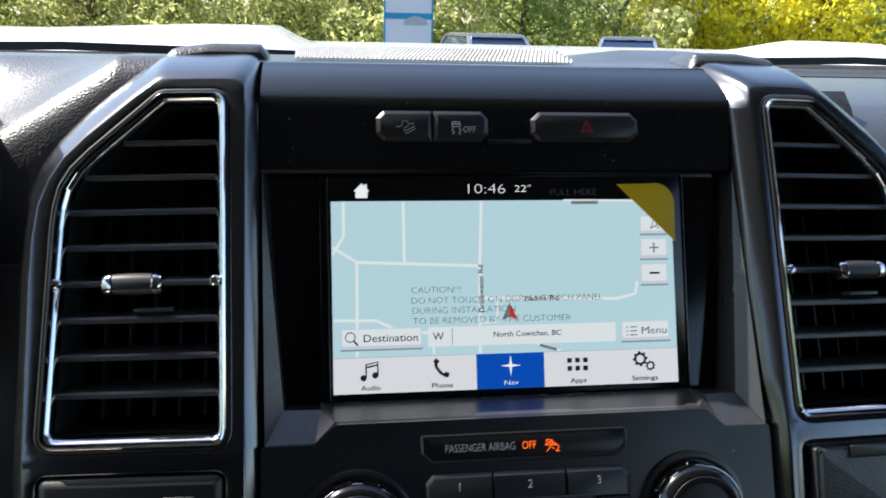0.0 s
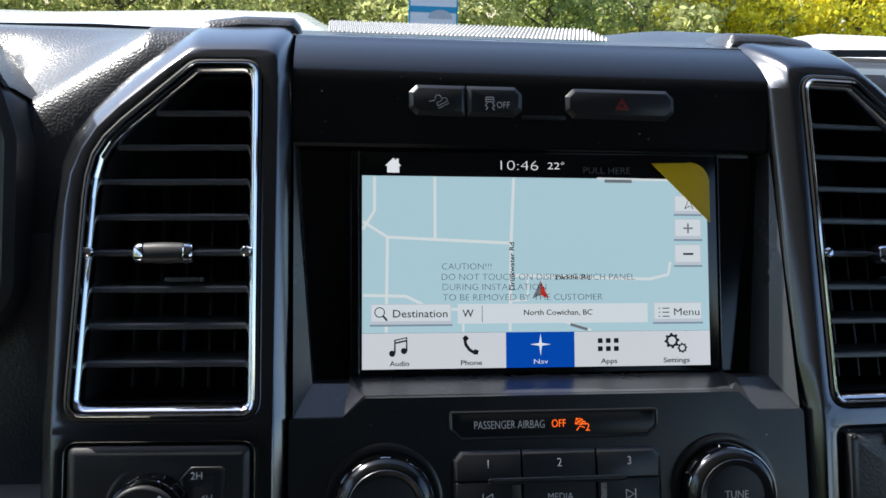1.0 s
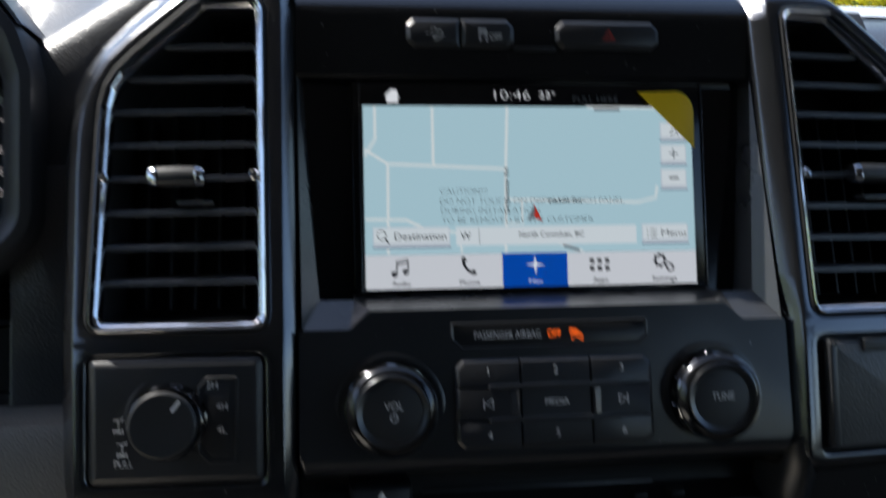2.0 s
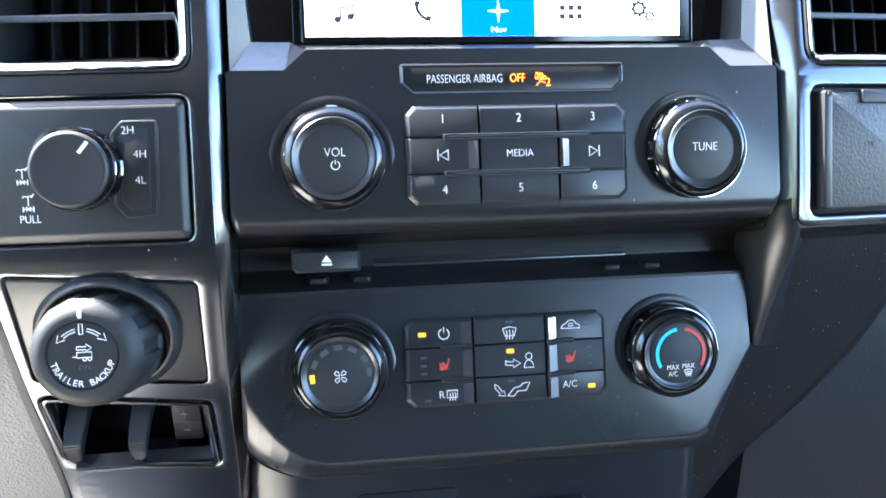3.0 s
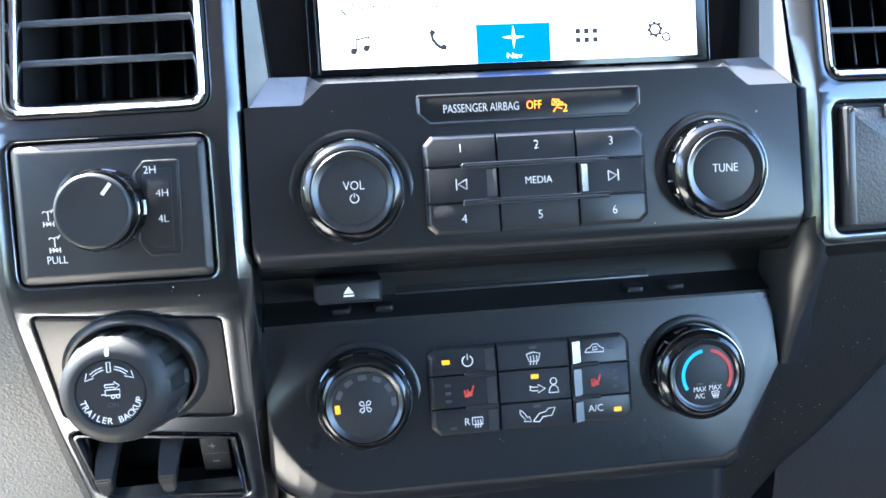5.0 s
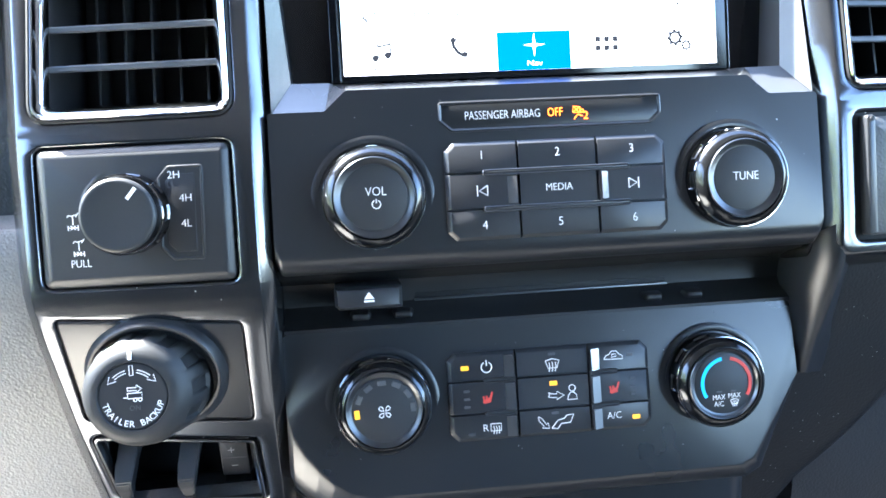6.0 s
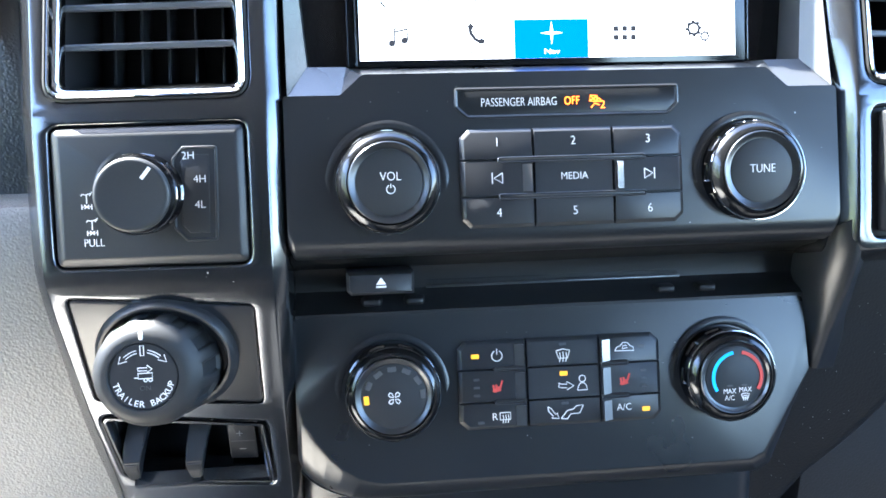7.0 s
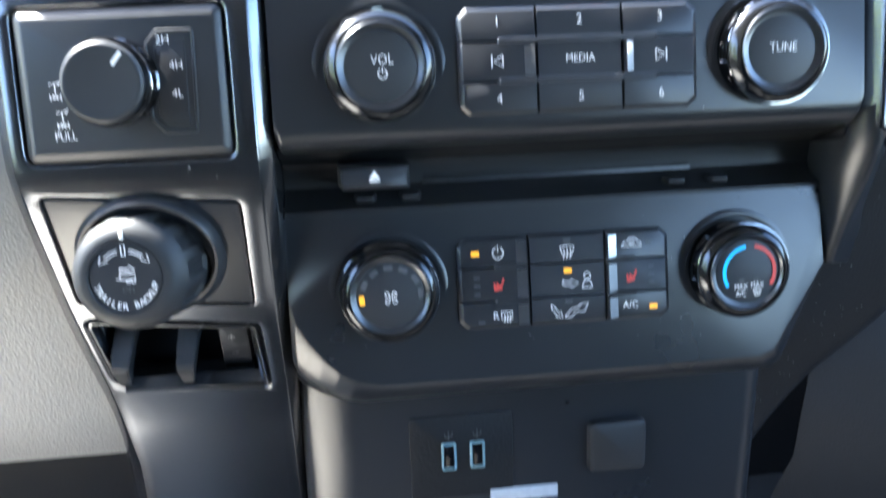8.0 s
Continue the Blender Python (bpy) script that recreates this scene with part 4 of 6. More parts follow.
# ---- turning knobs ----
def knob(name, x, z, depth, r, label, high=13.0, cap_r=13.4, dish_r=16.5, flutes=10, plain_face=False, lean=(0.0, 0.0)):
    """A turning knob: swollen collar, panelled dark chrome grip, bright edge, groove, satin dish and flat cap."""
    y0 = depth(x, z)
    ob = thing(name, x, y0, z, label, "knob")
    h = -high

    def turned(profile, n=80, panels=()):
        bm = bmesh.new()
        rings = []
        for i, (q, y) in enumerate(profile):
            ring = []
            for j in range(n):
                a = 2 * math.pi * j / n
                p = q - (max(0.0, min(1.0, 1.2 + 5 * math.cos(a * flutes))) * 0.9 if i in panels else 0)
                ring.append(bm.verts.new((x + p * math.cos(a) + lean[0] * y, y0 + y, z + p * math.sin(a) + lean[1] * y)))
            rings.append(ring)
        for p, q in zip(rings, rings[1:]):
            for j in range(n):
                bm.faces.new((p[j], p[(j + 1) % n], q[(j + 1) % n], q[j]))
        if profile[-1][0] > 0.01:
            bm.faces.new(rings[-1])
        return bm

    part("collar", turned([(r + 4.6, 0.15), (r + 3.9, -0.04), (r + 3.2, -0.2), (r + 2.4, -0.24), (r + 1.5, -0.05), (r + 0.6, 1.2)], 64), BEZEL if not plain_face else BLACK, ob)
    part("grip", turned([(r, 1.5), (r, h * 0.12), (r, h * 0.17), (r, h * 0.21), (r - 0.15, h * 0.50), (r - 0.15, h * 0.54), (r - 0.2, h * 0.62)], 240, (3, 4)), GRIP, ob, "panelled dark chrome grip")
    part("chrome_edge", turned([(r - 0.4, h * 0.63), (r - 0.05, h * 0.655), (r - 0.05, h * 0.675), (r - 0.3, h * 0.70), (r - 0.7, h * 0.705)], 120, (1, 2)), RIM, ob, "bright chrome ring")
    if plain_face:
        part("bezel_ring", turned([(r - 0.6, h * 0.70), (r - 1.1, h * 0.80), (r - 1.7, h * 0.90)], 72), GRIP, ob)
        part("cap", turned([(r - 1.6, h * 0.88), (r - 1.8, h * 0.955), (r - 2.3, h * 0.985), (r - 3.0, h), (r - 4, h * 0.995), (r - 6, h * 0.985), (0.02, h * 0.98)], 72), CAP, ob)
        return ob, y0 + h * 0.985
    part("bezel_ring", turned([(r - 0.7, h * 0.715), (r - 1.3, h * 0.79), (r - 2.4, h * 0.88), (dish_r + 0.9, h * 0.955), (dish_r + 0.5, h * 0.965), (dish_r + 0.3, h * 0.93), (dish_r + 0.2, h * 0.84)], 96), SKIRT, ob)
    part("dish_ring", turned([(dish_r, h * 0.84), (dish_r, h * 0.965), (dish_r - 0.3, h * 0.99), (dish_r - 0.6, h * 0.985), (cap_r + 1.2, h * 0.915), (cap_r - 0.2, h * 0.885)], 96), DISH, ob, "satin grey dished ring")
    part("cap", turned([(cap_r + 0.1, h * 0.87), (cap_r, h * 0.905), (cap_r - 0.5, h * 0.918), (0.02, h * 0.922)], 64), CAP, ob)
    return ob, y0 + h * 0.925


k, y = knob("volume_knob", -78.2, -107.5, radio_y, 21.2, "round black volume knob with a chrome ring")
letters("VOL", 3.5, -77.6, -105.2, y, PRINT, k, width=8.4)
bm = ribbon([arc(-77.6, -110.2, 1.7, 115, 425, 16), [(-77.6, -109.8), (-77.6, -108)]], 0.45, y - 0.3)
part("power_symbol", bm, PRINT, k, soft=False)
k, y = knob("tuning_knob", 77.6, -107.3, radio_y, 21.2, "round black tuning knob with a chrome ring")
letters("TUNE", 3.5, 78, -106.6, y, PRINT, k, width=11)

k, y = knob("fan_knob", -78.4, -200.3, hvac_y, 21.4, "round black fan speed knob with a chrome ring and amber lamp", cap_r=14.2, dish_r=17.0)
for i in range(7):
    a = 180 + 4 - i * 30
    x, z = -78 + 12.4 * math.cos(radians(a)), -200.8 + 12.4 * math.sin(radians(a))
    bm = bmesh.new()
    q = slab(rect(-1.1, -1.9, 1.1, 1.9, 0.4), 0, 0.4, 0.1, bm=bm)
    bmesh.ops.transform(bm, matrix=Matrix.Translation((x, y - 0.25, z)) @ Matrix.Rotation(-radians(a), 4, "Y"), verts=bm.verts)
    part("step_lamp", bm, AMBER if i == 0 else PRINT_DIM, k, "lit amber lamp" if i == 0 else "", soft=False)
bm = bmesh.new()
for i in range(4):
    a = 45 + 90 * i
    lobe = [(-78.2 + r * math.cos(radians(a + d)), -201.2 + r * math.sin(radians(a + d))) for r, d in ((0.5, 0), (2.2, -22), (3.1, -8), (3.0, 16), (2.0, 26))]
    ribbon([lobe], 0.45, y - 0.3, bm, closed=True)
part("fan_symbol", bm, PRINT, k, soft=False)

k, y = knob("temperature_knob", 77, -200.4, hvac_y, 21.4, "round black temperature knob with blue and red arcs", cap_r=14.0, dish_r=16.6, high=14)
part("cold_arc", ribbon([arc(78, -200.3, 11.4, 100, 212, 20)], 1.5, y - 0.3), PRINT_BLUE, k, "blue arc", soft=False)
part("hot_arc", ribbon([arc(78, -200.3, 11.4, 80, -32, 20)], 1.5, y - 0.3), PRINT_RED, k, "red arc", soft=False)
letters("MAX", 2.3, 74.2, -206.8, y, PRINT, k, wide=0.85)
letters("A/C", 2.3, 74.2, -209.9, y, PRINT, k, wide=0.85)
letters("MAX", 2.3, 81.6, -206.4, y, PRINT, k, wide=0.85)
bm = ribbon([[(79.7, -208.3), (81.6, -207.9), (83.4, -208.3), (82.9, -210.2), (80.3, -210.2), (79.7, -208.3)], [(80.6, -209), (82.6, -209)]], 0.4, y - 0.3)
ribbon([[(80.7 + 0.9 * i, -209.4), (80.7 + 0.9 * i, -211.3)] for i in range(3)], 0.35, y - 0.35, bm)
part("defrost_symbol", bm, PRINT, k, soft=False)
for x in (74.4, 81.2):
    part("step_lamp", slab(rect(x - 1.2, -204.6, x + 1.2, -203.9), y - 0.3, y + 0.1, 0.1), PRINT_DIM, k, soft=False)

# ---- climate keys ----
climate = thing("climate_keypad", 0, -6, -200, "nine-key black climate keypad with white symbols and amber lamps", "keypad")
xs, zs = [(-48.6, -17.4), (-16.9, 16.7), (17.2, 45.8)], [(-192.9, -180), (-207.8, -193.3), (-220.2, -208.2)]
keys = {}
for r in range(3):
    for c in range(3):
        keys[r, c] = keycap(xs[c][0], zs[r][0], xs[c][1], zs[r][1], cut.get((r, c), ""), hvac_y, climate, outer=(1.9 if c == 0 else 0.35, 1.7 if r == 2 else 0.35, 1.9 if c == 2 else 0.35, 1.7 if r == 0 else 0.35))
H = hvac_y


def sym(lines, rc, name, width=0.5, mat=None, closed=False):
    part(name, ribbon(lines, width, -2.6, depth=H, closed=closed), mat or PRINT, keys[rc], soft=False)


def lamp(x, z, rc, on=False, w=2.2, h=1.2):
    part("lamp", shifted(slab(rect(x - w, z - h, x + w, z + h, 0.4), -2.55, -2, 0.15), H), AMBER if on else PRINT_DIM, keys[rc], "lit amber lamp" if on else "", soft=False)


lamp(-40.6, -186.9, (0, 0), True, 1.8, 1.0), lamp(0, -196.6, (1, 1), True, 1.8, 1.0), lamp(38.2, -214.9, (2, 2), True, 1.8, 1.0)
lamp(0, -183.2, (0, 1), w=1.7, h=0.6), lamp(0, -210.2, (2, 1), w=1.7, h=0.6), lamp(37, -186, (0, 2), w=1.6, h=0.8), lamp(-39, -217, (2, 0), w=1.5, h=0.6)
for d in (-3.6, 0, 3.6):
    lamp(-40.4, -201 + d, (1, 0), w=1.4, h=0.6), lamp(37.6, -200.6 + d, (1, 2), w=1.3, h=0.6)
sym([arc(-30.6, -187, 2.4, 115, 425, 18), [(-30.6, -186.4), (-30.6, -183.8)]], (0, 0), "power_symbol")
shield = [(-3.2, -186.2), (0, -185.4), (3.2, -186.2), (2.1, -189.6), (-2.1, -189.6), (-3.2, -186.2)]
sym([shield, [(-1.5, -187), (-1.2, -189), (-1.7, -191.2)], [(0, -186.8), (0.2, -189), (-0.2, -191.2)], [(1.5, -187), (1.7, -189), (1.2, -191.2)]], (0, 1), "defrost_symbol", 0.42)
sym([[(24.4, -187.6), (25.4, -186), (27, -185.4), (28.2, -184), (30.4, -184), (31.8, -185.6), (33.2, -186.2), (33.4, -187.8), (24.4, -187.6)], [(30.4, -186.4), (28, -186.8), (28.4, -185.4), (30.2, -185.4)]], (0, 2), "recirculation_symbol", 0.42)
for x, rc in ((-30.8, (1, 0)), (28.6, (1, 2))):
    z = -200.6
    sym([[(x - 2, z - 2.6), (x - 1.4, z - 1.0)], [(x - 1, z - 0.6), (x + 1.4, z - 0.8)], [(x + 1.2, z - 0.8), (x + 2.3, z + 2.4)], [(x - 2, z + 0.6), (x - 1.7, z - 1.4)], [(x - 0.6, z + 0.8), (x - 0.4, z - 1)]], rc, "heated_seat_symbol", 0.8, PRINT_RED)
    sym([[(x - 1.8, z - 2.2), (x + 1.4, z - 1.4)]], rc, "heated_seat_symbol", 1.6, PRINT_RED)
sym([[(-2.6, -200.8), (-1.4, -201.4), (1.2, -201.6), (1.2, -200.4), (4.6, -202.4), (1.2, -204.2), (1.2, -203.2), (-1.4, -203.1), (-2.8, -202.6), (-2.2, -201.8), (-2.6, -200.8)], arc(8.6, -199.4, 1.5, 0, 360, 14), [(6.2, -204.6), (10.8, -204.6), (10.4, -202.6), (9.2, -201.3), (7.8, -201.3), (6.7, -202.6), (6.2, -204.6)]], (1, 1), "face_vent_symbol", 0.42)
letters("R", 3.2, -32.6, -214.6, -2.45, PRINT, keys[2, 0], depth=H)
sym([[(-30.2, -212.8), (-25.4, -212.8), (-25.4, -216), (-30.2, -216), (-30.2, -212.8)], [(-28.9, -213.8), (-28.6, -215.4), (-29, -217.4)], [(-27.7, -213.8), (-27.4, -215.4), (-27.8, -217.4)], [(-26.5, -213.8), (-26.2, -215.4), (-26.6, -217.4)]], (2, 0), "rear_defrost_symbol", 0.42)
sym([[(-8, -211.4), (-6.6, -212.2), (-4.4, -215.2), (-3.8, -214.4), (-3, -217), (-6.4, -216.6), (-5.6, -215.8), (-7.8, -213.4), (-8, -211.4)], [(-2, -217), (1, -213.6), (4, -213), (5.4, -211.6), (8.6, -211.4), (6.8, -215), (2.6, -215.2), (0.8, -217.4), (-2, -217)]], (2, 1), "floor_vent_symbol", 0.42)
letters("A/C", 3.1, 27.8, -213.6, -2.45, PRINT, keys[2, 2], depth=H, wide=0.95)
for x0, x1, z0, z1, rc, f in ((-22.6, -18.2, -192, -182.2, (0, 0), -1), (-22.6, -18.2, -207, -195, (1, 0), -1), (-22.6, -18.2, -219, -210, (2, 0), -1), (18, 22.4, -192, -182.2, (0, 2), 1), (18, 22.4, -207, -195, (1, 2), 1), (18, 22.4, -219, -210, (2, 2), 1)):
    bm = bmesh.new()
    y0, y1 = ((-2.4, -3.4) if f < 0 else (-4.4, -2.2))
    vs = [bm.verts.new((x, yy + H(x, z), z)) for x, yy, z in ((x0, y0, z1), (x1, y1, z1), (x1, y1, z0), (x0, y0, z0))]
    ws = [bm.verts.new((v.co.x, -1 + H(v.co.x, v.co.z), v.co.z)) for v in vs]
    bm.faces.new(vs)
    for i in range(4):
        bm.faces.new((vs[i], vs[(i + 1) % 4], ws[(i + 1) % 4], ws[i]))
    # only the upper right facet gets bright SATIN; the others are painted duller
    part("bright_facet", bm, SATIN if rc == (0, 2) else FACET, keys[rc], "satin chrome facet", soft=False)
for x0, x1 in ((-32.4, -17.6), (17.4, 30.8)):
    for z in (-193.0, -208.0):
        ridge = part("ridge", sect(rect(x0, z - 1.2, x1, z + 1.2, 1.1), [(0, 1), (0, -2.6), (0.35, -2.95), (0.6, -2.8), (0.7, -2.4)], cap=False, depth=H), BUTTON, climate)
        part("ridge_face", sect(rect(x0 + 0.6, z - 0.6, x1 - 0.6, z + 0.6, 0.55), [(0, 0), (0, -2.5), (0.35, -2.75)], depth=H), CAP, ridge)

# ---- four-wheel-drive switch ----
plate4 = thing("drive_switch", -175, -30, -110, "black four-wheel-drive selector plate with a round knob", "switch")
Q = pillar_y
part("plate", sect(inset(switch_plate, 0.7), [(0, 8), (0, 1.4), (0.25, 0.7), (0.7, 0.2), (2.6, -1.0), (3.3, -1.3), (4.2, -1.4)], depth=Q), BLACK, plate4)
win = rounded([(-160.5, -90.2), (-146.6, -90.2), (-147.6, -128.4), (-160, -128.4), (-165, -123), (-165, -95)], 1.6, 3)
part("letter_field", sect(win, [(-0.3, -1.2), (0.1, -1.75), (0.5, -1.8), (0.9, -1.6), (1.7, 0.1), (2.2, 0.1), (2.8, -0.6), (3.4, -1.5), (3.9, -1.62)], depth=Q), BLACK, plate4)
for t, x, z in (("2H", -158.2, -94.0), ("4H", -153.9, -103.5), ("4L", -154.2, -113.8)):
    letters(t, 3.0, x, z, -1.8, PRINT, plate4, depth=Q)
letters("PULL", 3.1, -197.7, -128, -1.4, PRINT, plate4, depth=Q, wide=0.85)
for x, z in ((-199.6, -111), (-197.9, -121.6)):
    bm = ribbon([[(x - 2.2, z + 2.2), (x - 1.7, z + 2.9), (x - 0.5, z + 2.6), (x + 1.9, z + 3.2)], [(x + 1.2, z + 2.2), (x + 2.3, z + 3.8)], [(x, z + 2.7), (x, z - 1.0)], [(x - 2.0, z - 2.2), (x + 2.0, z - 2.2)]], 0.42, -2.5, depth=Q)
    ribbon([[(x - 2.0, z - 1.2), (x - 2.0, z - 3.3)], [(x + 2.0, z - 1.2), (x + 2.0, z - 3.3)], [(x - 1.0, z - 1.4), (x + 1.0, z - 3.0)], [(x - 1.0, z - 3.0), (x + 1.0, z - 1.4)]], 0.45, -2.55, bm, depth=Q)
    part("axle_symbol", bm, PRINT, plate4, soft=False)
k, y = knob("drive_selector_knob", -176.5, -108.6, Q, 16.2, "round black drive selector knob with a white pointer", high=18.5, plain_face=True, lean=(0.07, 0.03), flutes=9)
part("pointer", ribbon([[(-173.6, -103.0), (-170.2, -98.8)]], 1.4, y - 0.3), PRINT, k, soft=False)

# ---- trailer backup knob ----
plate5 = thing("trailer_mount", -175, -15, -178, "black plastic mount around the trailer backup knob, darkened for its shade", "mount")
# darker black than the switch plate, with the plate's shade put into it
part("plate", sect(inset(tow_plate, 0.6), [(0, 10), (0, 1.3), (0.5, 0.7), (1.2, 0.5)], depth=Q), BEZEL, plate5)
rim = [(-174.5 + 30.5 * math.cos(a), -178.4 + 26.4 * math.sin(a)) for a in (2 * math.pi * i / 56 for i in range(56))]
part("shroud", sect(rim, [(-1.2, 1.6), (0, 0.6), (0.8, -1.6), (1.8, -4.4), (2.8, -5.6), (3.8, -5.6), (4.6, -4.2), (5.2, 1)], cap=False, depth=Q), BLACK, plate5, "raised round shroud")
tow = thing("trailer_backup_knob", -174, -18, -180, "large ribbed grey rubber trailer backup knob with round badge", "knob")
y0 = Q(-174, -180)


def leaned(bm):
    for v in bm.verts:
        d = v.co.y
        v.co.x += 0.24 * d
        v.co.z += 0.09 * d
        v.co.y += y0
    return bm


def ribbed(profile, panels, n=168):
    bm = bmesh.new()
    rings = []
    for i, (q, y) in enumerate(profile):
        ring = []
        for j in range(n):
            a = 2 * math.pi * j / n
            p = q - (1.5 * max(0.0, min(1.0, 0.9 + 3 * math.cos(a * 12))) if i in panels else 0)
            ring.append(bm.verts.new((-174 + p * math.cos(a), y, -180 + p * math.sin(a))))
        rings.append(ring)
    for p, q in zip(rings, rings[1:]):
        for j in range(n):
            bm.faces.new((p[j], p[(j + 1) % n], q[(j + 1) % n], q[j]))
    return bm


part("grip", leaned(ribbed([(23.2, 3), (23.4, -4), (23.6, -5), (23.6, -6), (23.3, -12), (23.2, -13), (22.8, -15.5), (21.8, -18.6), (20.2, -21), (18.2, -22.6), (16.0, -23.2), (14.2, -23.2), (13.8, -22.2)], (3, 4, 5, 6))), RUBBER, tow)
part("badge", leaned(lathe([(13.9, -20), (13.8, -22.2), (13.3, -22.6), (0.02, -22.7)], -174, -180, 64)), BLACK, tow, "black printed badge")
cx, cz, yy = -174 - 0.24 * 22.7, -180 - 0.09 * 22.7, y0 - 22.7
bent("TRAILER BACKUP", 2.5, cx, cz, 11.4, 197, 343, yy, PRINT, tow, inward=True)
bm = ribbon([[(cx - 0.7, cz + 8.6), (cx + 0.7, cz + 8.6), (cx + 0.7, cz + 12.6), (cx - 0.7, cz + 12.6), (cx - 0.7, cz + 8.6)], arc(cx, cz, 10.9, 102, 132, 8), arc(cx, cz, 9.8, 102, 132, 8), arc(cx, cz, 10.9, 78, 48, 8), arc(cx, cz, 9.8, 78, 48, 8),
             [(cx - 8.6, cz + 8.6), (cx - 9.4, cz + 5.6), (cx - 6.0, cz + 6.6)], [(cx + 8.6, cz + 8.6), (cx + 9.4, cz + 5.6), (cx + 6.0, cz + 6.6)],
             [(cx - 2, cz + 3.6), (cx + 1.6, cz + 3.6), (cx + 1.6, cz + 4.6), (cx + 3.6, cz + 3), (cx + 1.6, cz + 1.6), (cx + 1.6, cz + 2.4), (cx - 2, cz + 2.4), (cx - 2, cz + 3.6)],
             [(cx - 2, cz + 1.4), (cx + 3.6, cz + 1.4), (cx + 3.6, cz - 0.8), (cx - 2, cz - 0.8), (cx - 2, cz + 1.4)], [(cx - 3.6, cz - 0.4), (cx - 2, cz - 0.4)], arc(cx + 0.9, cz - 1.4, 0.7, 0, 360, 10), arc(cx + 2.8, cz - 1.4, 0.7, 0, 360, 10)], 0.4, yy - 0.3)
part("trailer_symbol", bm, PRINT, tow, soft=False)
letters("ON", 2.0, cx + 0.6, cz - 4.8, yy, PRINT_DIM, tow)
part("pointer", slab(rect(cx - 0.9, cz + 14.9, cx + 0.7, cz + 18.2, 0.6), yy - 0.75, yy + 3, 0.3), PRINT, tow, soft=False)

# ---- trailer brake levers ----
brake = thing("brake_controller", -172, 0, -228, "recessed trailer brake controller with two squeeze levers", "controller")
part("well", sect(inset(lever_hole, 1.2), [(0, 6), (1, 16), (2, 34)], depth=Q), DEEP, brake)
part("well_rim", sect(inset(lever_hole, 0.4), [(0, 2), (0.2, -0.7), (1.2, -1.0), (2.2, 1.6), (2.4, 6)], cap=False, depth=Q), TRIM, brake)
bm = bmesh.new()
vs = [bm.verts.new((x, yv + Q(x, z), z)) for x, yv, z in ((-139.8, 3.5, -213.6), (-136.4, -2.2, -213.6), (-134.6, -2.2, -245.6), (-138, 3.5, -245.6))]
bm.faces.new(vs)
ws = [bm.verts.new((v.co.x + 0.4, v.co.y + 5, v.co.z)) for v in vs]
for i in range(4):
    bm.faces.new((vs[i], vs[(i + 1) % 4], ws[(i + 1) % 4], ws[i]))
part("bright_edge", bm, SATIN, brake, "bright metal edge", soft=False)
part("sill", extruded([(Q(-170, -244) - 0.6, -245.4), (Q(-170, -242) - 0.6, -243.6), (Q(-170, -240) + 4, -238.6), (Q(-170, -240) + 16, -236), (Q(-170, -242) + 16, -247)], -199, -137.5, closed=True), TRIM, brake)
for x in (-197.5, -169):
    prof = [(22, -205), (8, -206), (2, -214), (-2.5, -224), (-4.5, -231), (-3.5, -233.5), (1, -237), (6, -241.5), (11, -242), (10, -234), (9, -224), (14, -213), (24, -209)]
    half = [5.0, 5.0, 4.8, 4.4, 3.9, 3.4, 2.6, 1.8, 1.8, 2.6, 3.6, 4.6, 5.0]
    bm = bmesh.new()
    yb = Q(x, -228)
    a = [bm.verts.new((x - h + 0.15 * (z + 228), yb + p, z)) for (p, z), h in zip(prof, half)]
    b = [bm.verts.new((x + h + 0.15 * (z + 228) + (1.0 if z < -235 else 0), yb + p, z)) for (p, z), h in zip(prof, half)]
    for j in range(len(prof)):
        i = (j + 1) % len(prof)
        bm.faces.new((a[j], a[i], b[i], b[j]))
    bm.faces.new(a), bm.faces.new(b)
    bmesh.ops.bevel(bm, geom=bm.edges[:], offset=0.7, segments=2, affect="EDGES")
    part("lever", bm, BLACK, brake, "dark grey squeeze lever")
gain = part("gain_button", shifted(slab(rect(-155.5, -236, -142.5, -214.5, 0.8), 12, 22, 0.8), Q), BUTTON, brake)
part("gain_line", ribbon([[(-155, -226), (-143, -226)], [(-154, -215.4), (-146, -215.4)]], 0.4, 11.8, depth=Q), PRINT_DIM, gain, soft=False)
part("plus_symbol", ribbon([[(-151.4, -221.6), (-148.4, -221.6)], [(-149.9, -220.1), (-149.9, -223.1)]], 0.4, 11.6, depth=Q), PRINT_SOFT, gain, soft=False)
part("minus_symbol", ribbon([[(-150.8, -230.4), (-147.8, -230.4)]], 0.4, 11.6, depth=Q), PRINT_SOFT, gain, soft=False)

# ---- power outlet cover ----
cover = thing("power_outlet_cover", 175, -30, -110, "grained black power outlet cover with finger tab", "cover")
frame_r = [(-x, z) for x, z in switch_plate]
part("seat", sect(inset(frame_r, 0.6), [(0, 8), (0, 2.5), (1.2, 2)], depth=Q), DEEP, cover)
door = part("door", shifted(slab(rect(139.5, -135.6, 212, -83.4, 2.4), -2.8, 3, 2.0), Q), COVER, cover)
part("edge_rib", shifted(slab(rect(138.6, -135.6, 143.4, -82.6, 1.6), -4.0, 3, 1.4), Q), BLACK, door)
part("finger_tab", shifted(slab(rect(158, -88.6, 196, -82.4, 0.8), -4.6, 1, 0.9), Q), BLACK, door)
letters("12V", 3.0, 163, -107, -2.9, PRINT_DIM, door, depth=Q, wide=0.9)
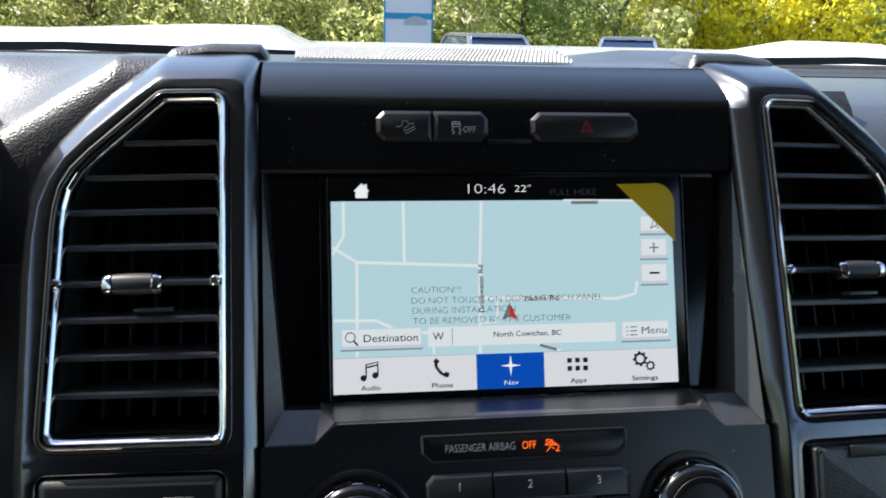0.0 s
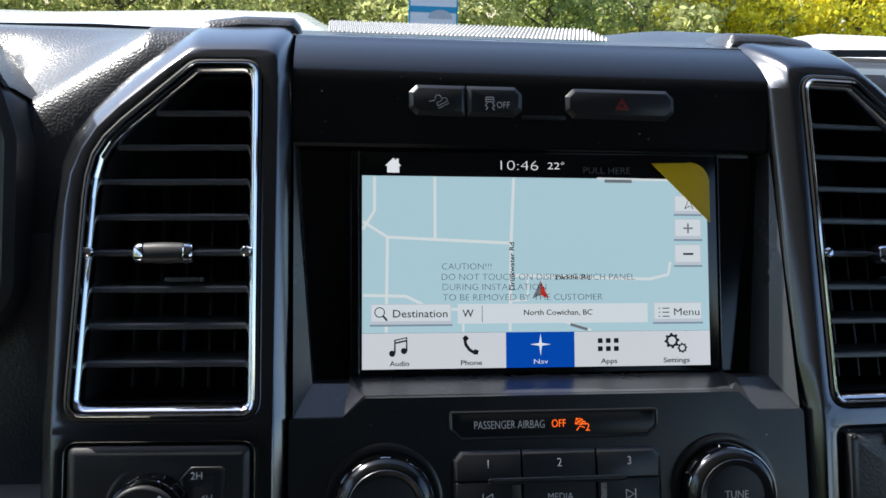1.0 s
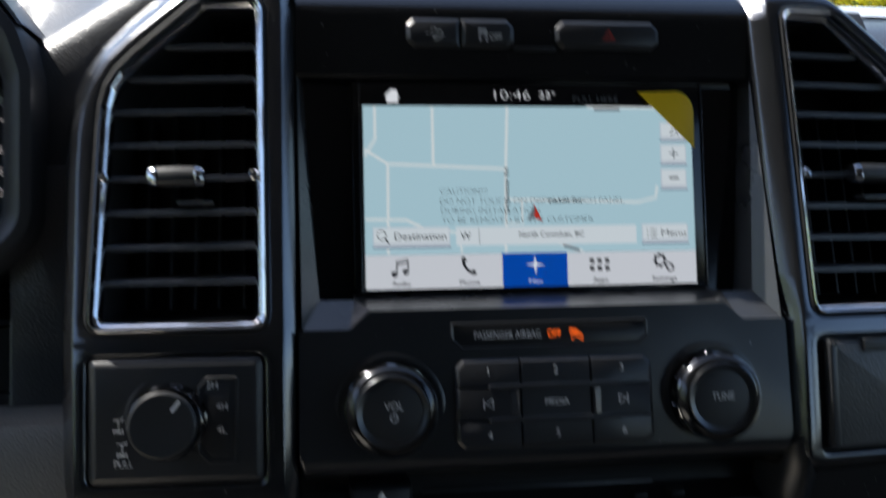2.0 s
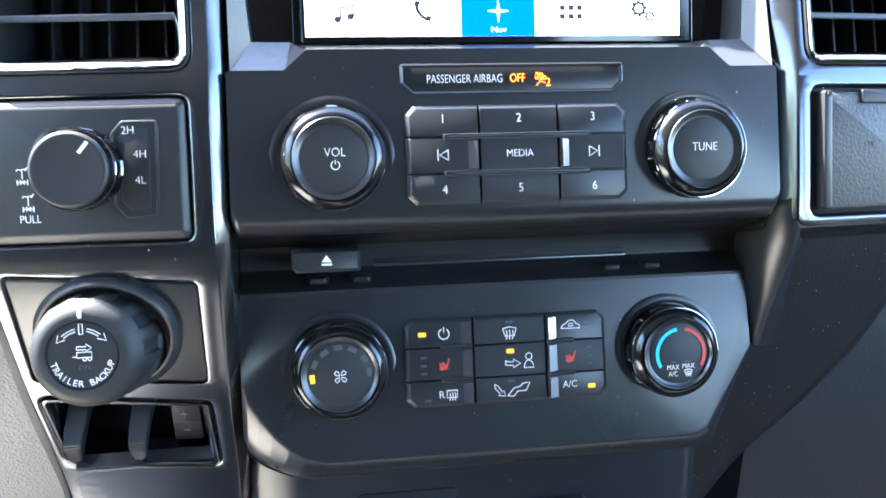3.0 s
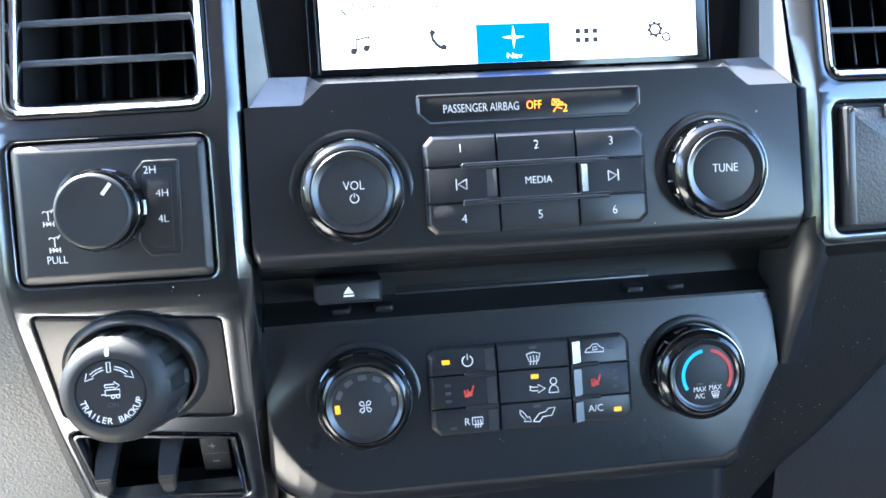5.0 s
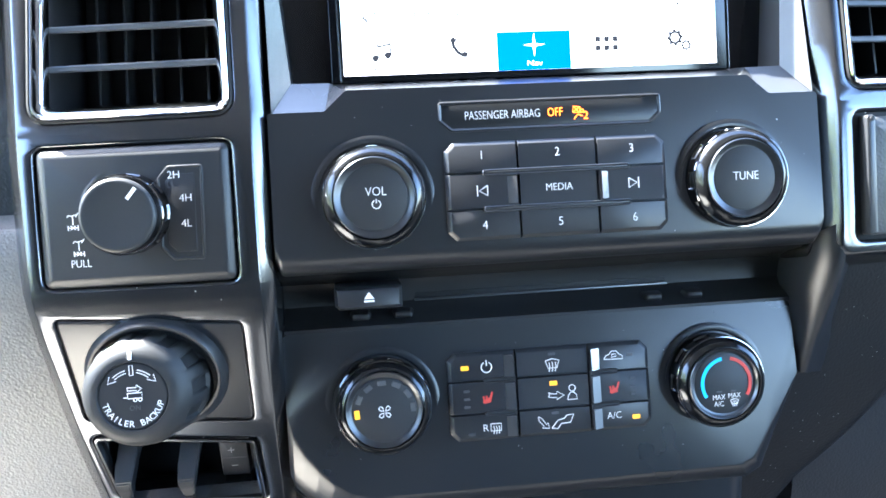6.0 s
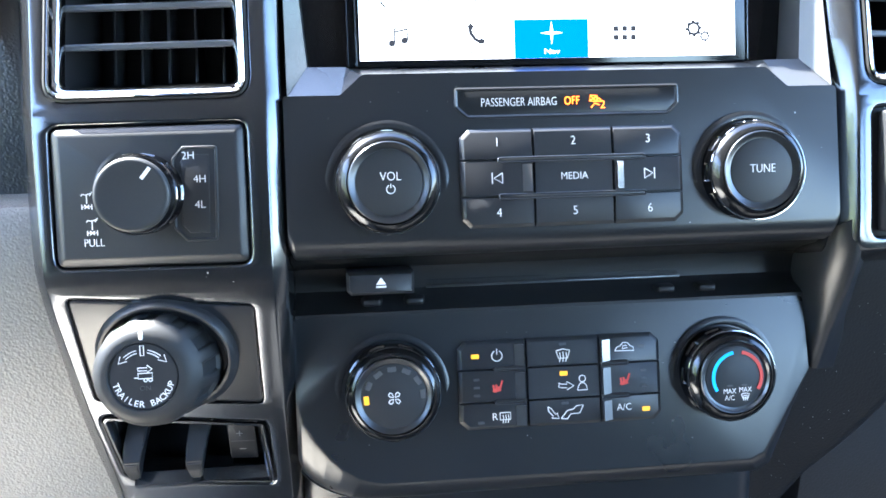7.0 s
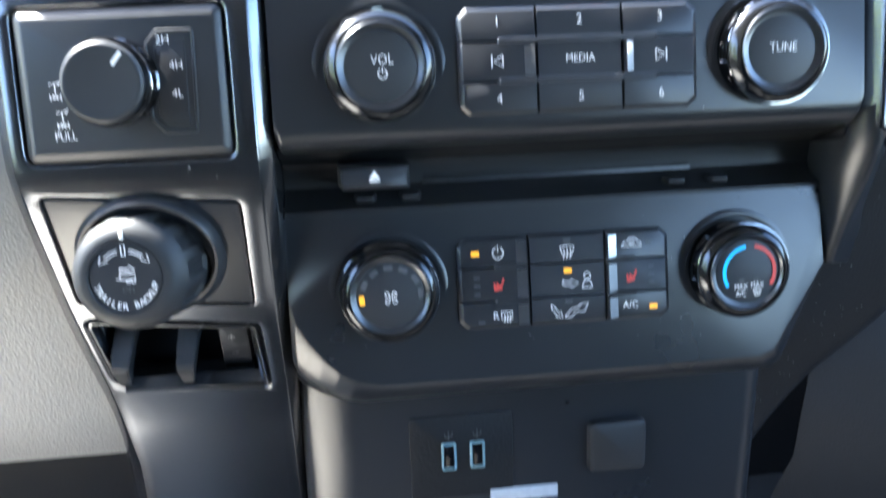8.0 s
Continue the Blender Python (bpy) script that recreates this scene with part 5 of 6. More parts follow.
part("hinge_pin", shifted(lathe([(1.0, 0), (1.0, -1.4), (0.02, -1.5)], 141, -84.5, 10), lambda x, z: Q(x, z) - 3.4), DEEP, door)

# ---- sockets of the lower console ----
low = lambda x, z: 15 + 0.10 * (-240 - z)
usb = thing("usb_socket_panel", -42, 18, -293, "black socket panel with two pale usb ports", "socket")
part("plate", shifted(slab(rect(-72, -312, -22, -268, 3), -0.6, 4, 0.5), low), LOWER, usb)
USB_FRAME = material("pale_blue_usb_frame", (0.20, 0.33, 0.36), rough=0.4, vary=0.05)
for x in (-53.3, -39.5):
    port = part("usb_port", shifted(sect(rect(x - 3.6, -296.5, x + 3.6, -282.5, 1.2), [(0, 1), (0, -1.8), (0.3, -2.0), (1.0, -2.0), (1.1, 1)], cap=False), low), USB_FRAME, usb, "pale blue frame")
    part("port_core", shifted(slab(rect(x - 2.0, -295, x + 2.0, -284, 0.4), -1.6, 1, 0.2), low), PIANO, port)
    part("usb_symbol", ribbon([[(x, -281), (x, -276)], [(x - 1.8, -277.4), (x - 1.8, -278.8), (x, -280)], [(x + 1.8, -276.8), (x + 1.8, -278.4), (x, -279.6)]], 0.6, -1.6, depth=low), PRINT_DIM, usb, soft=False)
flap = thing("socket_flap", 30, 18, -294, "square black rubber socket flap with rounded corners", "cover")
part("flap", shifted(slab(rect(14.8, -304, 43.5, -277, 4), -5, 2, 2.4), low), RUBBER, flap)
tag = thing("sticker", -17, 20, -312, "pale grey strip label on the lower console", "sticker")
part("strip", shifted(slab(rect(-33.5, -316, 0, -309.5, 0.3), -1.2, 0.2, 0.2), low), material("pale_label_paper", (0.55, 0.56, 0.57), rough=0.6), tag)

# ---- instrument cluster and its hood ----
cluster = thing("instrument_cluster", -312, 60, 20, "round speedometer with white figures under a black hood", "gauge")
DIAL = material("black_dial", (0.012, 0.012, 0.013), rough=0.35)
# a warm glow is added to lift the figures out of the dark
FIG = material("white_dial_figures", (0.62, 0.58, 0.55), rough=0.5, glow=0.16, glow_color=(1.0, 0.85, 0.80))
part("dial_plate", slab(rect(-560, -60, -268, 96, 12), 66, 80, 1), DIAL, cluster)
hx, hz = -312, 21
part("dial_ring", lathe([(52, 66), (51, 58), (49, 56), (46, 57), (44, 64)], hx, hz, 72), material("silver_grey_ring", (0.16, 0.165, 0.16), rough=0.35, metal=0.5), cluster, "silver grey ring")
part("dial_face", lathe([(46, 65), (45.5, 62.5), (0.02, 62.5)], hx, hz, 64), DIAL, cluster)
part("hub", lathe([(9, 63), (9, 58), (7.6, 56), (6.2, 57), (0.02, 57)], hx, hz, 40), SMOKE, cluster)
for i in range(21):
    a = 85 + (100 - i * 10) / 20 * 23.2
    r0 = 38.5 if i % 2 == 0 else 41
    bm = ribbon([[(hx + r0 * math.cos(radians(a)), hz + r0 * math.sin(radians(a))), (hx + 44 * math.cos(radians(a)), hz + 44 * math.sin(radians(a)))]], 0.9, 62)
    part("tick", bm, FIG, cluster, soft=False)
    if i % 2 == 0:
        letters(str(i * 10), 4.6, hx + 31.5 * math.cos(radians(a)), hz + 30 * math.sin(radians(a)), 62.2, FIG, cluster, "figure", wide=0.95)
for i, t in enumerate(("20", "40", "60", "80", "100", "120")):
    a = 85 + 23.2 * 5 - (i + 1) * 37
    letters(t, 2.6, hx + 18.5 * math.cos(radians(a)), hz + 18.5 * math.sin(radians(a)), 62.2, FIG, cluster, "figure", turn=(a - 90) * 0.8)
letters("km/h", 2.6, -309, 44.4, 62.2, FIG, cluster, "figure")
bm = ribbon([[(hx, hz), (hx - 38, hz - 14)]], 1.6, 57.5)
part("needle", bm, PRINT_RED, cluster, soft=False)

hood_in = rounded([(-266.5, -12), (-266.5, 55), (-272, 72), (-297, 106), (-326, 122), (-520, 122), (-560, 60), (-560, -28), (-283, -28)], 9, 5)
hood = thing("cluster_hood", -400, 20, 40, "black moulded hood around the instruments with stitched edge", "dashboard")
part("hood_trim", sect(hood_in, [(2, 66), (0, 40), (-0.6, 24), (-2, 16), (-7, 9), (-13, 6), (-18, 7.5), (-20, 12), (-20.4, 90)], cap=False), material("deep_satin_black", (0.034, 0.035, 0.039), rough=0.36, bump=0.1, grain=2000), hood)
bm = sect(hood_in, [(-18.6, 11), (-20, 8.5), (-21.4, 9.5), (-22, 15), (-22.5, 34), (-23, 60), (-19, 88), (-8, 116), (12, 140), (42, 158)], cap=False)
bmesh.ops.delete(bm, geom=[f for f in bm.faces if max(v.co.z for v in f.verts) < 84], context="FACES")
part("hood_pad", bm, PAD, hood)
bm = bmesh.new()
path = inset(hood_in, -21.5)
for p, q in zip(path, path[1:]):
    p, q = Vector(p), Vector(q)
    n = max(1, int((q - p).length / 4))
    for i in range(n):
        u = p + (q - p) * (i + 0.15) / n
        w = p + (q - p) * (i + 0.75) / n
        if w.y > 88:
            ribbon([[tuple(u), tuple(w)]], 0.9, 7.4, bm, thick=1.2)
part("stitching", bm, material("grey_thread", (0.12, 0.12, 0.115), rough=0.8), hood, "grey stitched seam", kind="stuff", soft=False)
part("lower_cover", slab(rect(-560, -64, -270, -48, 2), 14, 60, 2), BLACK, hood)
part("column_cover", slab(rect(-620, -99, -258, -66, 2), 26, 60, 2), LOWER, hood)
part("column_cover", slab(rect(-620, -122, -258, -99.8, 2), 26, 60, 2), LOWER, hood)
part("reset_block", slab(rect(-306, -47, -284, -36, 1.5), 6, 40, 1.5), BUTTON, hood)

# dark rounded form at the upper left, modelled as a column shift lever
lever = thing("shift_lever", -260, -170, 100, "black column shift lever with a rounded grip", "lever")
LEATHER = material("black_leather_grip", (0.014, 0.014, 0.015), rough=0.5, bump=0.3, grain=900, leather=True)
bm = lathe([(6, 160), (7, 60), (9, 20), (14, 4), (17, -12), (17.5, -30), (16, -44), (11, -53), (0.05, -56)], 0, 0, 28)
bmesh.ops.transform(bm, matrix=Matrix.Translation((-262, -176, 92)) @ Matrix.Rotation(radians(62), 4, "Z") @ Matrix.Rotation(radians(18), 4, "X"), verts=bm.verts)
part("grip", bm, LEATHER, lever)

# ---- speaker grille on the dashboard top ----
grille = thing("speaker_grille", -24, 75, 138, "light metal mesh speaker grille in the dashboard top", "grille")
GRILLE = material("pale_metal_mesh", (0.46, 0.45, 0.42), rough=0.4, metal=0.4)
bm = bmesh.new()
vs = [bm.verts.new(p) for p in ((-104, 37, 122.6), (50, 37, 122.6), (54, 84, 143.6), (-104, 84, 143.6))]
bm.faces.new(vs)
part("backing", bm, DEEP, grille, soft=False)
bm = bmesh.new()
for j in range(12):
    for i in range(66):
        x, y = -103 + i * 2.34 + (j % 2) * 1.17, 39 + j * 3.9
        z = 122.6 + (y - 37) * 0.4468 + 0.2
        top = bm.verts.new((x, y, z + 1.5))
        ring = [bm.verts.new((x + 1.15 * math.cos(a), y + 1.8 * math.sin(a), z + 0.8 * math.sin(a))) for a in (0, 1.047, 2.094, 3.141, 4.188, 5.235)]
        for n in range(6):
            bm.faces.new((top, ring[n], ring[(n + 1) % 6]))
part("mesh", bm, GRILLE, grille, kind="stuff", soft=False)

# ---- cabin shell and the world outside ----
def plain(name, verts, faces, mat, label="", kind="structure", category=""):
    me = bpy.data.meshes.new(name)
    me.from_pydata(verts, [], faces)
    me.materials.append(mat)
    return tagged(new(name, me), label, category, kind=kind)


def block(bm, x0, x1, y0, y1, z0, z1):
    vs = [bm.verts.new((x, y, z)) for x in (x0, x1) for y in (y0, y1) for z in (z0, z1)]
    for f in ((0, 1, 3, 2), (4, 6, 7, 5), (0, 4, 5, 1), (2, 3, 7, 6), (0, 2, 6, 4), (1, 5, 7, 3)):
        bm.faces.new([vs[i] for i in f])
    return bm


def made(name, bm, mat, label="", kind="structure", category="", soft=False, parent=None):
    bmesh.ops.recalc_face_normals(bm, faces=bm.faces)
    me = bpy.data.meshes.new(name)
    bm.to_mesh(me)
    bm.free()
    me.materials.append(mat)
    if soft:
        smooth(me)
    ob = new(name, me)
    if parent is not None:
        ob.parent = parent
    return tagged(ob, label, category, kind=kind)


CLOTH = material("grey_headliner", (0.20, 0.20, 0.205), rough=0.9, bump=0.3, grain=900)
DOOR = material("dark_door_plastic", (0.03, 0.03, 0.031), rough=0.5, bump=0.3, grain=600)
CARPET = material("dark_carpet", (0.06, 0.058, 0.055), rough=0.95, bump=0.5, grain=700)
WHITE_PAINT = material("white_car_paint", (0.80, 0.80, 0.79), rough=0.25, vary=0.03, coat=0.6)
RUBBER_OUT = material("black_rubber", (0.02, 0.02, 0.021), rough=0.6)
ASPHALT = material("asphalt", (0.06, 0.06, 0.062), rough=0.9, bump=0.5, grain=60, vary=0.3, blotch=0.6)
GRASS = material("sunlit_grass", (0.14, 0.19, 0.035), rough=0.9, bump=0.5, grain=20, vary=0.4, blotch=0.5)

bm = bmesh.new()
block(bm, -0.93, 0.93, -1.9, 0.5, 0.68, 0.74)
made("floor", bm, CARPET, "dark carpet on the cabin floor")
# unseen pale block where the driver's seat stands, added to bounce sunlight upwards
BOUNCE_CLOTH = material("beige_bounce_cloth", (0.68, 0.62, 0.53), rough=0.85, bump=0.3, grain=900)
bm = bmesh.new()
# outline cut so that only chosen parts of the dashboard mirror the block
outline = [(-0.80, -0.64), (-0.40, -0.64), (-0.355, -0.46), (-0.30, -0.30), (-0.28, -0.22), (-0.285, -0.17), (-0.80, -0.17)]
low, top = [[bm.verts.new((x, y, z)) for x, y in outline] for z in (0.742, 1.16)]
bm.faces.new(top), bm.faces.new(low[::-1])
for i in range(7):
    bm.faces.new((low[i], low[(i + 1) % 7], top[(i + 1) % 7], top[i]))
bmesh.ops.bevel(bm, geom=bm.edges[:], offset=0.012, segments=3, affect="EDGES")
made("bounce_block", bm, BOUNCE_CLOTH, "unseen seat-like beige block added to bounce sunlight onto the dashboard", soft=True)
# unseen roof, its front edge carried forward to shade the dashboard
bm = bmesh.new()
block(bm, -0.80, 0.80, -1.9, -0.03, 2.12, 2.16)
made("ceiling", bm, CLOTH, "grey cloth headliner")
for s, n in ((-1, "wall_west"), (1, "wall_east")):
    bm = bmesh.new()
    # sill height chosen for how much side light reaches the dashboard
    block(bm, s * 0.90, s * 0.94, -1.9, 0.95, 0.72, 1.50)
    block(bm, s * 0.84, s * 0.88, -1.9 if s < 0 else -0.98, -0.84, 1.42, 2.14)
    block(bm, s * 0.80, s * 0.86, -1.9, -0.06, 2.08, 2.13)
    vs = [bm.verts.new(p) for p in ((s * 0.90, 0.78, 1.42), (s * 0.90, 0.90, 1.42), (s * 0.80, -0.07, 2.14), (s * 0.80, -0.17, 2.14), (s * 0.86, 0.78, 1.42), (s * 0.86, 0.90, 1.42), (s * 0.76, -0.07, 2.14), (s * 0.76, -0.17, 2.14))]
    for f in ((0, 1, 2, 3), (4, 5, 6, 7), (0, 4, 7, 3), (1, 5, 6, 2)):
        bm.faces.new([vs[i] for i in f])
    made(n, bm, DOOR, "dark plastic door side with open window above the sill")
# unseen rear wall, left without a window to hold back light
bm = bmesh.new()
block(bm, -0.93, 0.93, -1.94, -1.88, 0.72, 2.14)
made("wall_south", bm, DOOR, "dark rear cab wall")
bm = bmesh.new()
block(bm, -0.93, 0.93, 0.48, 0.52, 0.72, 1.60)
made("wall_north", bm, DEEP, "black firewall behind the dashboard")

plain("ground", [(-400, -400, 0), (400, -400, 0), (400, 400, 0), (-400, 400, 0)], [(0, 1, 2, 3)], ASPHALT, "grey asphalt of a parking lot")
plain("verge", [(-60, 22, 0.05), (60, 22, 0.05), (60, 90, 0.6), (-60, 90, 0.6)], [(0, 1, 2, 3)], GRASS, "sunlit grass verge in front of trees")

# ---- bonnet of the truck ----
bm = bmesh.new()
rows = []
for j in range(14):
    y = 0.86 + 1.6 * j / 13
    row = []
    for i in range(61):
        x = -1.0 + 2.0 * i / 60
        s = lambda a: max(0.0, min(1.0, a))
        dome = (0.032 - 0.014 * s((-0.3 - x) / 0.3)) * s((-0.12 - x) / 0.03) + 0.030 * s((x - 0.70) / 0.04) * s((1.3 - y) / 0.2)
        edge = 0.10 * s((abs(x) - 0.86) / 0.14) ** 2
        row.append(bm.verts.new((x, y, 1.678 + dome * s((y - 0.86) / 0.1) - edge - 0.02 * (max(0, y - 1.3)) ** 2 + 0.006 * s((y - 0.9) / 0.3))))
    rows.append(row)
for r, q in zip(rows, rows[1:]):
    for i in range(60):
        bm.faces.new((r[i], r[i + 1], q[i + 1], q[i]))
for r in (rows[-1],):
    low = [bm.verts.new((v.co.x, v.co.y + 0.05, 0.6)) for v in r]
    for i in range(60):
        bm.faces.new((r[i], r[i + 1], low[i + 1], low[i]))
bonnet = made("bonnet", bm, WHITE_PAINT, "white painted truck bonnet with a raised centre crease", "structure", "", soft=True)
bm = bmesh.new()
block(bm, -0.95, 0.95, 0.62, 0.87, 1.62, 1.672)
made("cowl", bm, RUBBER_OUT, "black plastic cowl at the foot of the windscreen")


def wiper(x0, x1, y, label):
    bm = bmesh.new()
    for x, z0 in ((x0, 1.680), ):
        a = [(x0, y, 1.680), (x0 + (x1 - x0) * 0.5, y - 0.03, 1.688), (x1, y - 0.02, 1.681)]
        for (p, q) in zip(a, a[1:]):
            d = Vector(q) - Vector(p)
            ring0 = [bm.verts.new((p[0], p[1] + 0.006 * u, p[2] + 0.005 * w)) for u, w in ((-1, -1), (1, -1), (1, 1), (-1, 1))]
            ring1 = [bm.verts.new((q[0], q[1] + 0.006 * u, q[2] + 0.005 * w)) for u, w in ((-1, -1), (1, -1), (1, 1), (-1, 1))]
            for i in range(4):
                bm.faces.new((ring0[i], ring0[(i + 1) % 4], ring1[(i + 1) % 4], ring1[i]))
    return made("wiper", bm, RUBBER_OUT, label, "", "wiper")


wiper(-0.75, -0.05, 0.78, "black wiper blade resting below the windscreen")
wiper(0.42, 0.95, 0.80, "black wiper blade resting below the windscreen")

# ---- trees ----
def leaf_mat(name, color):
    m = material(name, color, rough=0.55, vary=0.0)
    n, l = m.node_tree.nodes, m.node_tree.links
    b = n["Principled BSDF"]
    geo, ramp = n.new("ShaderNodeNewGeometry"), n.new("ShaderNodeHueSaturation")
    rng = n.new("ShaderNodeMapRange")
    rng.inputs["To Min"].default_value, rng.inputs["To Max"].default_value = 0.45, 1.5
    l.new(geo.outputs["Random Per Island"], rng.inputs["Value"])
    l.new(rng.outputs[0], ramp.inputs["Value"])
    ramp.inputs["Color"].default_value = (*color, 1)
    l.new(ramp.outputs[0], b.inputs["Base Color"])
    thin = n.new("ShaderNodeBsdfTranslucent")
    l.new(ramp.outputs[0], thin.inputs["Color"])
    mix = n.new("ShaderNodeMixShader")
    mix.inputs[0].default_value = 0.6
    l.new(b.outputs[0], mix.inputs[1])
    l.new(thin.outputs[0], mix.inputs[2])
    l.new(mix.outputs[0], n["Material Output"].inputs["Surface"])
    return m


LEAVES = [leaf_mat("green_leaves", (0.36, 0.42, 0.15)), leaf_mat("olive_leaves", (0.56, 0.57, 0.24)), leaf_mat("yellow_green_leaves", (0.80, 0.74, 0.08))]
BARK = material("grey_bark", (0.14, 0.115, 0.09), rough=0.9, bump=0.8, grain=30, vary=0.35, blotch=3)
rng = np.random.default_rng(5)


def crown_mesh(seed, high, spread, leaf, count, mat):
    r = np.random.default_rng(seed)
    clumps = [(r.normal(0, spread * 0.45), r.normal(0, spread * 0.4), r.uniform(0.25, high), r.uniform(0.35, 0.8) * spread * 0.42) for _ in range(46)]
    verts, faces = [], []
    for n in range(count):
        cx, cy, cz, cr = clumps[r.integers(len(clumps))]
        v = r.normal(size=3)
        v *= cr * r.uniform(0.75, 1.05) / np.linalg.norm(v)
        c = np.array((cx, cy, cz)) + v * (1, 1, 0.8)
        a = r.normal(size=3)
        a /= np.linalg.norm(a)
        b = np.cross(a, r.normal(size=3))
        b /= np.linalg.norm(b)
        s = leaf * r.uniform(0.6, 1.3)
        k = len(verts)
        verts += [tuple(c - a * s), tuple(c - b * s * 0.55), tuple(c + a * s), tuple(c + b * s * 0.55)]
        faces += [(k, k + 1, k + 2, k + 3)]
    me = bpy.data.meshes.new("crown")
    me.from_pydata(verts, [], faces)
    me.materials.append(mat)
    return me


def trunk_mesh(seed, high):
    r = np.random.default_rng(seed)
    bm = bmesh.new()

    def limb(p, q, r0, r1):
        p, q = Vector(p), Vector(q)
        d = (q - p).normalized()
        u = d.orthogonal().normalized()
        w = d.cross(u)
        rings = []
        for t in (0, 0.35, 0.7, 1):
            c, rad = p.lerp(q, t) + Vector(r.normal(0, 0.04, 3)), r0 + (r1 - r0) * t
            rings.append([bm.verts.new(c + (u * math.cos(a) + w * math.sin(a)) * rad) for a in (2 * math.pi * i / 8 for i in range(8))])
        for x, y in zip(rings, rings[1:]):
            for i in range(8):
                bm.faces.new((x[i], x[(i + 1) % 8], y[(i + 1) % 8], y[i]))

    limb((0, 0, 0), (0.1, 0, high * 0.8), 0.16, 0.05)
    for i in range(8):
        z = high * r.uniform(0.15, 0.6)
        a = r.uniform(0, 6.28)
        limb((0, 0, z), (1.3 * math.cos(a), 1.1 * math.sin(a), z + r.uniform(0.5, 1.6)), 0.07, 0.015)
    me = bpy.data.meshes.new("trunk")
    bm.to_mesh(me)
    bm.free()
    me.materials.append(BARK)
    smooth(me)
    return me


LABELS = ("dense green leafy tree at the edge of the lot", "olive green leafy tree at the edge of the lot", "bright yellow-green sunlit bush at the edge of the lot")
crowns = [crown_mesh(11, 6.0, 3.4, 0.10, 10000, LEAVES[0]), crown_mesh(12, 6.5, 3.2, 0.095, 10000, LEAVES[1]), crown_mesh(13, 4.2, 3.0, 0.11, 8000, LEAVES[2]), crown_mesh(14, 5.5, 3.6, 0.11, 10000, LEAVES[1])]
trunks = [trunk_mesh(3, 6.5), trunk_mesh(4, 6.0)]
spots = []
for i in range(15):
    spots.append((-24 + i * 3.9 + rng.normal(0, 0.6), 31 + rng.normal(0, 1.2), 0))
for i in range(13):
    spots.append((-26 + i * 5.0 + rng.normal(0, 0.8), 37 + rng.normal(0, 1.5), 1))
# unseen row on the left, added to darken the reflections from that side
for i in range(9):
    spots.append((-17 + rng.normal(0, 1.5), -16 + i * 5.0, 1))
for x, y, back in spots:
    kind = 2 if (12.5 < x < 19.5 and not back) else (0 if back or rng.random() < 0.3 else (1, 3)[rng.integers(2)])
    tree = new("tree")
    tree.matrix_basis = Matrix.Translation((x, y, 0)) @ Matrix.Rotation(rng.uniform(0, 6.28), 4, "Z") @ Matrix.Diagonal((*[rng.uniform(0.9, 1.25)] * 3, 1))
    tagged(tree, LABELS[(0, 1, 2, 1)[kind]], "tree", "trees behind the lot")
    for n, me in (("trunk", trunks[rng.integers(2)]), ("crown", crowns[kind])):
        o = new(n, me)
        o.parent = tree
far = []
r = np.random.default_rng(9)
verts, faces = [], []
for n in range(9000):
    c = np.array((r.uniform(-50, 60), r.uniform(46, 52), r.uniform(0, 9)))
    a, b = r.normal(size=3), r.normal(size=3)
    a *= 0.5 / np.linalg.norm(a)
    b *= 0.4 / np.linalg.norm(b)
    k = len(verts)
    verts += [tuple(c - a), tuple(c - b), tuple(c + a), tuple(c + b)]
    faces.append((k, k + 1, k + 2, k + 3))
woods = plain("far_woods", verts, faces, LEAVES[0], "dark green woods behind the trees", "stuff", "woods")

# ---- parked cars ----
GLASS = material("blue_tinted_car_glass", (0.02, 0.04, 0.09), rough=0.05, spec=0.8)
SILVER = material("silver_car_paint", (0.42, 0.45, 0.50), rough=0.25, metal=0.6, vary=0.04, coat=0.5)
TYRE = material("tyre_rubber", (0.02, 0.02, 0.02), rough=0.8)


